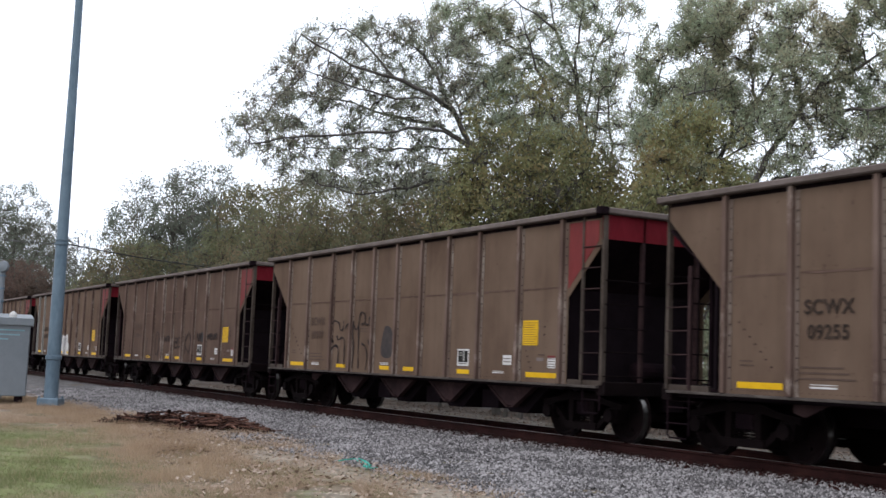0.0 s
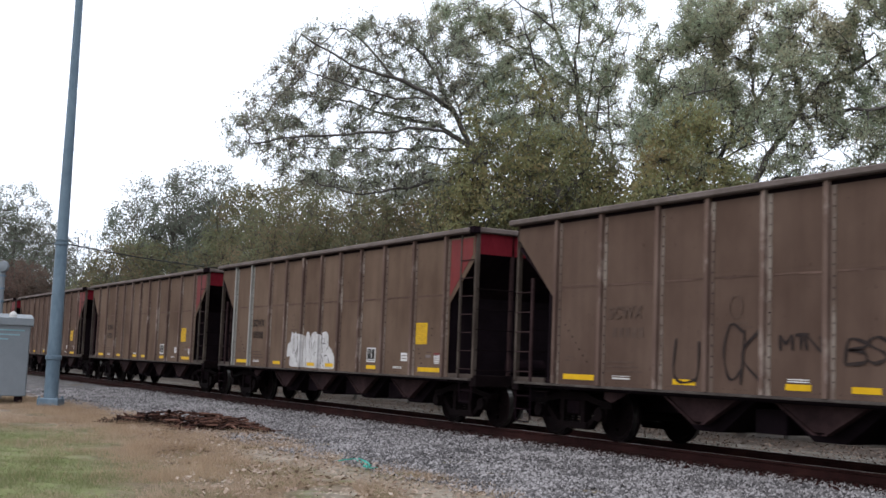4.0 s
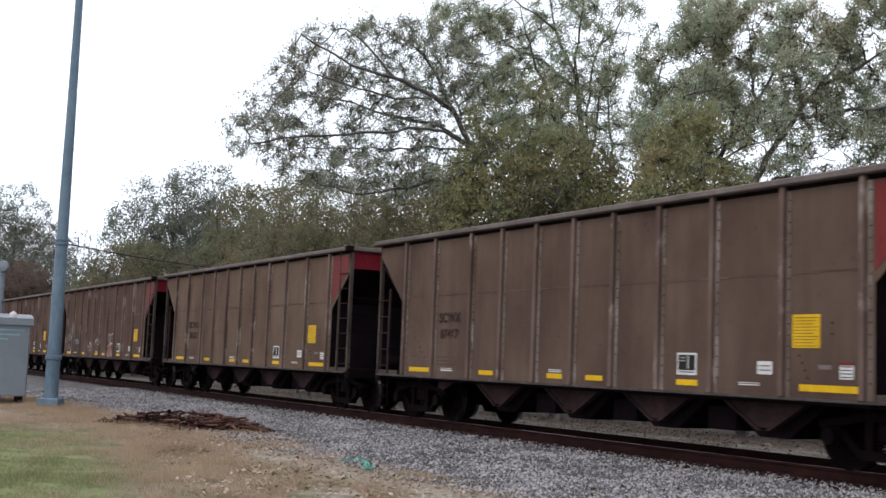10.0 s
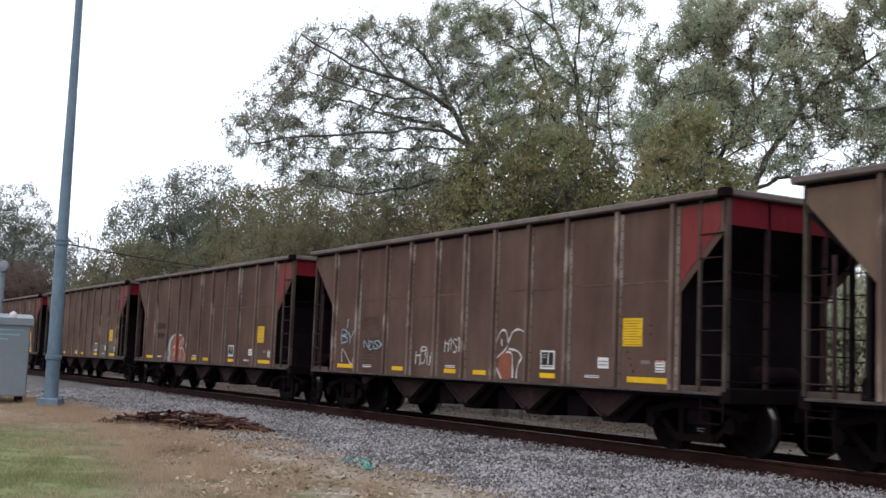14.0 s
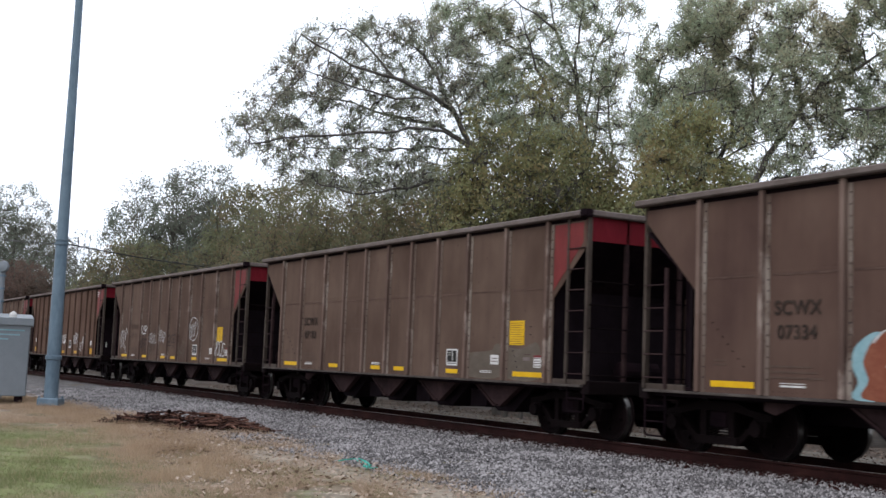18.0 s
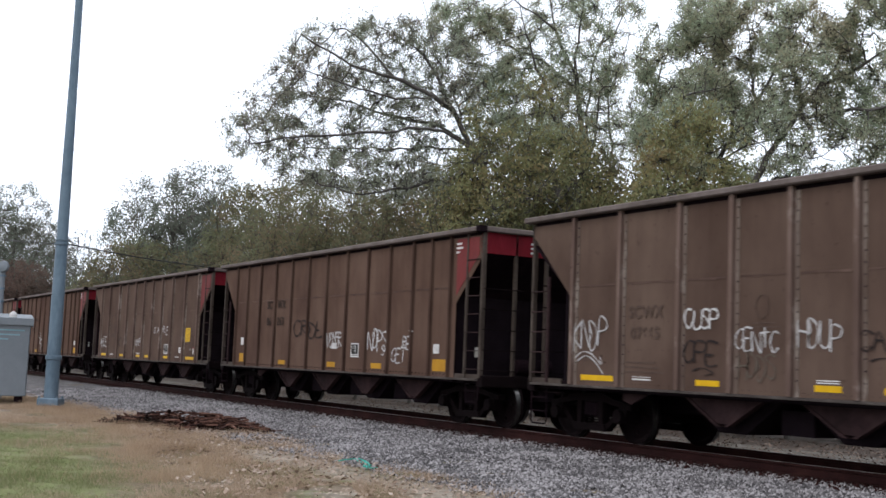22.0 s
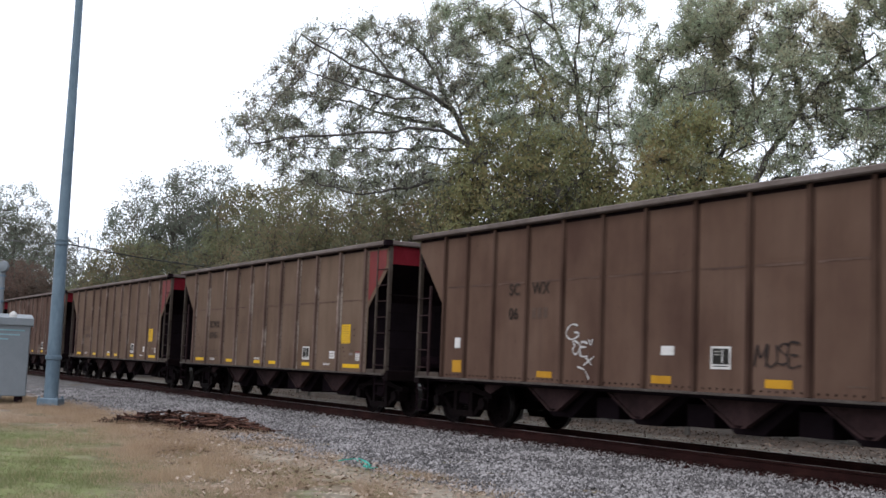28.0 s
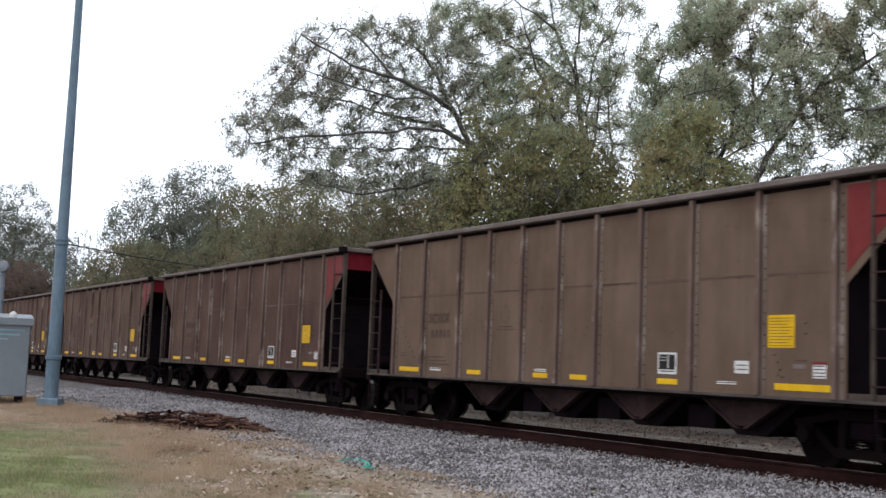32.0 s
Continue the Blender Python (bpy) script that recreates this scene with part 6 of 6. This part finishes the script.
# ---------------------------------------------------------------- things beside the track
def build_pole():
    x, y = -34.1, 7.19
    top = empty("steel_mast", pose(x, y, GROUND, 0, 0, 60))
    bm = bmesh.new()
    lathe(bm, [(0.195, 0.18), (0.19, 1.30), (0.225, 1.32), (0.225, 1.42), (0.188, 1.44), (0.160, 5.0), (0.126, 9.0), (0.095, 13.5)], 20, "z")
    part("shaft", bm, GALV, top, "tapered galvanised shaft")
    bm = boxes((-0.30, 0.30, -0.28, 0.28, 0.02, 0.24), bevel=0.02)
    part("base_plate", bm, GALV, top, "flanged base plate")
    for a in range(4):
        c, s = (0.25 if a % 2 else -0.25), (0.23 if a > 1 else -0.23)
        part("bolt", tube(bmesh.new(), [(c, s, 0.0), (c, s, 0.30)], 0.025, 8), GALV, top)
    part("footing", lathe(bmesh.new(), [(0.22, -0.2), (0.22, 0.02)], 16, "z"), SOOT_SHADE, top, "dark concrete footing")
    part("clamp", lathe(bmesh.new(), [(0.165, 4.56), (0.215, 4.57), (0.215, 4.61), (0.165, 4.62), (0.165, 4.68), (0.205, 4.69), (0.205, 4.72), (0.165, 4.73)], 18, "z"), GALV, top, "cable clamp band")
    tagged(top, "tall tapered galvanised steel mast on a bolted base", "mast")


build_pole()


def build_case():
    """The signal case: a sheet-metal house with a shallow lid, on short legs."""
    top = empty("signal_case", pose(-36.50, 5.95, GROUND, 0, 0, 60 + 19))
    bm = boxes((-1.0, 1.0, -0.95, 0.95, 0.22, 2.28), bevel=0.02)
    part("body", bm, CASE, top, "smooth grey sheet-metal body")
    bm = bmesh.new()
    lo = [bm.verts.new(p) for p in ((-1.08, -1.03, 2.26), (1.08, -1.03, 2.26), (1.08, 1.03, 2.26), (-1.08, 1.03, 2.26))]
    hi = [bm.verts.new(p) for p in ((-1.08, -1.03, 2.46), (1.08, -1.03, 2.46), (1.08, 1.03, 2.46), (-1.08, 1.03, 2.46))]
    rg = [bm.verts.new(p) for p in ((-1.0, 0, 2.60), (1.0, 0, 2.60))]
    for i in range(4):
        bm.faces.new((lo[i], lo[(i + 1) % 4], hi[(i + 1) % 4], hi[i]))
    bm.faces.new(lo[::-1])
    bm.faces.new((hi[0], hi[1], rg[1], rg[0]))
    bm.faces.new((hi[2], hi[3], rg[0], rg[1]))
    bm.faces.new((hi[1], hi[2], rg[1]))
    bm.faces.new((hi[3], hi[0], rg[0]))
    part("lid", bm, CASE, top, "shallow pitched grey lid")
    for k, (a, b) in enumerate(((0.05, 0.85), (0.05, 0.72), (0.05, 0.42))):
        part("text_line", boxes((a, b, -0.956, -0.952, 2.09 - 0.13 * k, 2.13 - 0.13 * k)), BLUETAG, top, "unreadable pale teal lettering")
    for a in (-0.8, 0.8):
        for b in (-0.75, 0.75):
            part("leg", boxes((a - 0.11, a + 0.11, b - 0.11, b + 0.11, -0.1, 0.22)), SOOT_SHADE, top, "short dark leg")
    bm = lathe(bmesh.new(), [(0.10, 0.0), (0.11, 0.08), (0.07, 0.15), (0.02, 0.18)], 12, "z")
    cap = part("vent_cap", bm, WHITE, top, "white round cap on the lid")
    cap.location = (0.50, -0.80, 2.48)
    tagged(top, "grey sheet-metal railway signal case on short legs", "signal case")


build_case()


def build_signal_mast():
    top = empty("signal_post", pose(-38.3, 6.35, GROUND, 0, 0, 60))
    part("post", tube(bmesh.new(), [(0, 0, 0), (0, 0, 4.1)], 0.09, 12), CASE, top, "grey tubular post")
    part("base", boxes((-0.2, 0.2, -0.2, 0.2, 0, 0.15), bevel=0.02), CASE, top)
    bm = lathe(bmesh.new(), [(0.05, -0.10), (0.16, -0.08), (0.19, 0.0), (0.16, 0.04)], 16)
    part("bell", bm, CASE, top, "round grey crossing bell").location = (0.05, -0.1, 4.10)
    for z in (3.0, 3.4, 3.8):
        part("clamp", lathe(bmesh.new(), [(0.11, z), (0.11, z + 0.05)], 12, "z"), GALV, top)
    tagged(top, "slim grey crossing-signal post with a bell", "signal post")


build_signal_mast()


def build_cord():
    rng = random.Random(4)
    bm = bmesh.new()
    runs = ([(-16.57, 7.89), (-16.75, 8.08), (-16.83, 8.25), (-16.60, 8.22), (-16.40, 8.20), (-16.05, 8.10), (-15.74, 7.99)],
            [(-16.45, 8.20), (-16.15, 8.16), (-15.95, 7.98), (-15.60, 7.88), (-15.36, 7.74)],
            [(-16.80, 8.30), (-16.55, 8.32), (-16.25, 8.22), (-16.00, 8.12), (-15.85, 8.04)],
            [(-15.90, 8.10), (-15.70, 7.86), (-15.45, 7.90), (-15.60, 8.04)])
    for run in runs:
        pts = [(x + rng.uniform(-0.03, 0.03), y + rng.uniform(-0.02, 0.02), GROUND + 0.05 + rng.uniform(0, 0.04)) for x, y in run]
        tube(bm, pts, 0.009, 5)
    tagged(part("teal_cord", bm, CORD), "tangled scrap of bright teal cord on the ground", "cord")


build_cord()


def build_pile():
    rng = np.random.default_rng(8)
    n = 560
    V, F = [], []
    for i in range(n):
        t = rng.uniform(-1, 1)
        q = rng.normal(0, 0.36) * (1.15 - abs(t))
        cx, cy = -24.9 + t * 1.45 - 0.7 * q, 8.15 + t * 1.38 + 0.7 * q
        hgt = 0.34 * max(0, 1 - t * t) * max(0, 1 - (q / 0.6) ** 2) * rng.random()
        ln, w, th = 0.18 + 0.42 * rng.random(), 0.03 + 0.055 * rng.random(), 0.012 + 0.02 * rng.random()
        m = pose(cx, cy, GROUND + 0.05 + hgt, rng.normal(0, 12), rng.normal(0, 9), rng.normal(40, 45))
        b = len(V)
        for sx in (-1, 1):
            for sy in (-1, 1):
                for sz in (-1, 1):
                    V.append(tuple(m @ Vector((sx * ln / 2 * rng.uniform(0.8, 1), sy * w / 2 * rng.uniform(0.5, 1), sz * th / 2))))
        F += [(b, b + 1, b + 3, b + 2), (b + 4, b + 6, b + 7, b + 5), (b, b + 4, b + 5, b + 1), (b + 2, b + 3, b + 7, b + 6), (b, b + 2, b + 6, b + 4), (b + 1, b + 5, b + 7, b + 3)]
    me = bpy.data.meshes.new("debris_pile")
    me.from_pydata(V, [], F)
    me.materials.append(DEBRIS)
    tagged(new("debris_pile", me), "low heap of dark rotten bark and wood scraps", "debris pile", kind="stuff")


build_pile()


def build_grass():
    rng = np.random.default_rng(14)

    def lawn(x, y):
        """Where the mown green lies: a tongue nearest the camera, west of the worn path."""
        w = 0.5 * np.sin(x * 0.7) + 0.4 * np.sin(y * 1.1 + x * 0.23)
        return 0.85 - 0.21 * x - y + w - 0.6 * np.clip(-22.5 - x, 0, 40)

    def blades(n, x0, x1, y0, y1, h0, h1, w, green, mat, name, label):
        x = x1 - (x1 - x0) * rng.random(n) ** 1.4
        y = y0 + (y1 - y0) * rng.random(n)
        f = lawn(x, y) + rng.normal(0, 0.8, n)
        spots = np.sin(x * 1.7 + 2.0 * np.sin(y * 0.9)) * np.sin(y * 2.1 + x * 0.6)
        edge = verge_edge(x)
        ok = ((f > 0) | ((spots > 0.62) & (x > -20)) | ((spots > -0.1) & (x > -16.5) & (y > 5.4) & (y < 7.0))) if green else (f < 0.1) & (spots > -0.45)
        ok &= y < edge + rng.normal(0, 0.22, n)
        trodden = (x > -19.5) & (np.abs(y - 7.45) < 0.55)
        ok &= ~trodden | (rng.random(n) < 0.18)
        x, y, edge = x[ok], y[ok], edge[ok]
        m = len(x)
        z = terrain(x, y)
        tuft = 0.5 + 0.9 * np.clip(np.sin(x * 2.3 + 1.7 * np.sin(y * 1.9)) * np.sin(y * 2.9 + 0.8 * np.sin(x * 1.3)) + 0.2, 0, 1)
        h = (h0 + (h1 - h0) * rng.random(m) ** 2) * tuft
        a = rng.random(m) * 6.28
        lean = rng.normal(0, 0.5, (m, 2)) * h[:, None]
        B = np.stack([x, y, z], -1)
        s = np.stack([np.cos(a), np.sin(a), np.zeros(m)], -1) * w
        T = B + np.stack([lean[:, 0], lean[:, 1], h], -1)
        V = np.stack([B - s, B + s, T], 1)
        tagged(new(name, bulk(name, V, 3, mat)), label, "grass", kind="stuff")

    blades(480000, -36, -10.5, 1.5, 9.4, 0.03, 0.13, 0.0026, False, STRAW, "dry_grass", "short dry straw-coloured grass on the verge")
    blades(330000, -30, -10.5, 0.5, 8.8, 0.02, 0.07, 0.0032, True, GREEN, "green_grass", "short green grass and weeds on the verge")
    # taller dry stalks by the mast and case
    n = 42000
    x = -14.5 - 27.0 * rng.random(n) ** 1.1
    y = np.clip(0.85 - 0.21 * x, 0, 5.9) + 0.4 + 1.5 * rng.random(n) + rng.normal(0, 0.35, n)
    z, h, a = terrain(x, y), (0.06 + 0.17 * rng.random(n) ** 1.5) * (0.6 + 0.4 * np.sin(x * 1.9 + 2 * np.sin(y * 2.3))), rng.random(n) * 6.28
    B = np.stack([x, y, z], -1)
    s = np.stack([np.cos(a), np.sin(a), np.zeros(n)], -1) * 0.004
    T = B + np.stack([rng.normal(0, 0.35, n) * h, rng.normal(0, 0.35, n) * h, h], -1)
    tagged(new("tall_dry_grass", bulk("tall_dry_grass", np.stack([B - s, B + s, T], 1), 3, SEDGE)), "taller reddish dry grass along the lawn edge", "grass", kind="stuff")
    n = 13000
    x, y = -10.5 - 24 * rng.random(n) ** 1.3, 1 + 8.4 * rng.random(n) ** 0.45
    ok = (y > 1.6 - 0.21 * x) & (y < verge_edge(x) - 0.1)
    x, y = x[ok], y[ok]
    n = len(x)
    z = terrain(x, y) + 0.03 + 0.05 * rng.random(n)
    a = rng.random(n) * 6.28
    ln = 0.018 + 0.034 * rng.random(n) ** 2
    c = np.stack([x, y, z], -1)
    d = np.stack([np.cos(a), np.sin(a), rng.normal(0, 0.3, n)], -1) * ln[:, None]
    s = np.stack([-np.sin(a), np.cos(a), rng.normal(0, 0.4, n)], -1) * ln[:, None] * 0.5
    tagged(new("fallen_leaves", bulk("fallen_leaves", np.stack([c - d, c + s, c + d, c - s], 1), 4, LITTER)), "scattered dry brown fallen leaves", "leaves", kind="stuff")


build_grass()


def build_cable():
    pts = []
    b = Vector((-34.13, 7.19 + 0.2, 4.20))
    a = b + 1.8 * (Vector((-51.13, 8.27, 5.78)) - b)
    far = b + 1.5 * (Vector((-42.52, 14.74, 4.61)) - b)
    for p, q, sag in ((a, b, 0.1), (b, far, 0.12)):
        for k in range(13):
            t = k / 12
            pts.append(p.lerp(q, t) - Vector((0, 0, sag * 4 * t * (1 - t))))
    tagged(part("overhead_cable", tube(bmesh.new(), pts, 0.021, 6), WIRE), "thin black overhead cable clamped to the mast", "cable")


build_cable()


# ---------------------------------------------------------------- track ties
def build_ties():
    tie = mesh_of(boxes((-0.115, 0.115, -1.30, 1.30, -0.34, -0.176), bevel=0.012), "tie", TIE)
    for i in range(250):
        o = part("tie", tie, None, TRACK)
        o.location = (4 - 0.50 * i, MID_Y, 0)


build_ties()


# ---------------------------------------------------------------- motion
def motions():
    wheels = {}
    radius = 0.457

    def along(t):
        for (t0, s0), (t1, s1) in zip(S_ROWS, S_ROWS[1:]):
            if t <= t1:
                return s0 + (s1 - s0) * (t - t0) / (t1 - t0)
        return S_ROWS[-1][1]

    for k, kind, car in CARS:
        walk(car, [(t, pose(s - k * LEN + NUDGE.get(k, 0.0), MID_Y, 0)) for t, s in S_ROWS])
        for truck in car.children:
            if not truck.name.startswith("truck"):
                continue
            for axle in truck.children:
                if not axle.name.startswith("wheelset"):
                    continue
                x = 0.89 if axle.location.x > 0 else -0.89
                if x not in wheels:
                    rows = [(i / 15, pose(x, 0, radius) @ Matrix.Rotation(along(i / 15) / radius, 4, "Y")) for i in range(481)]
                    walk(axle, rows)
                    wheels[x] = axle
                else:
                    axle.rotation_mode = "QUATERNION"
                    axle.animation_data_create()
                    axle.animation_data.action = wheels[x].animation_data.action
                    axle.animation_data.action_slot = wheels[x].animation_data.action_slot


motions()
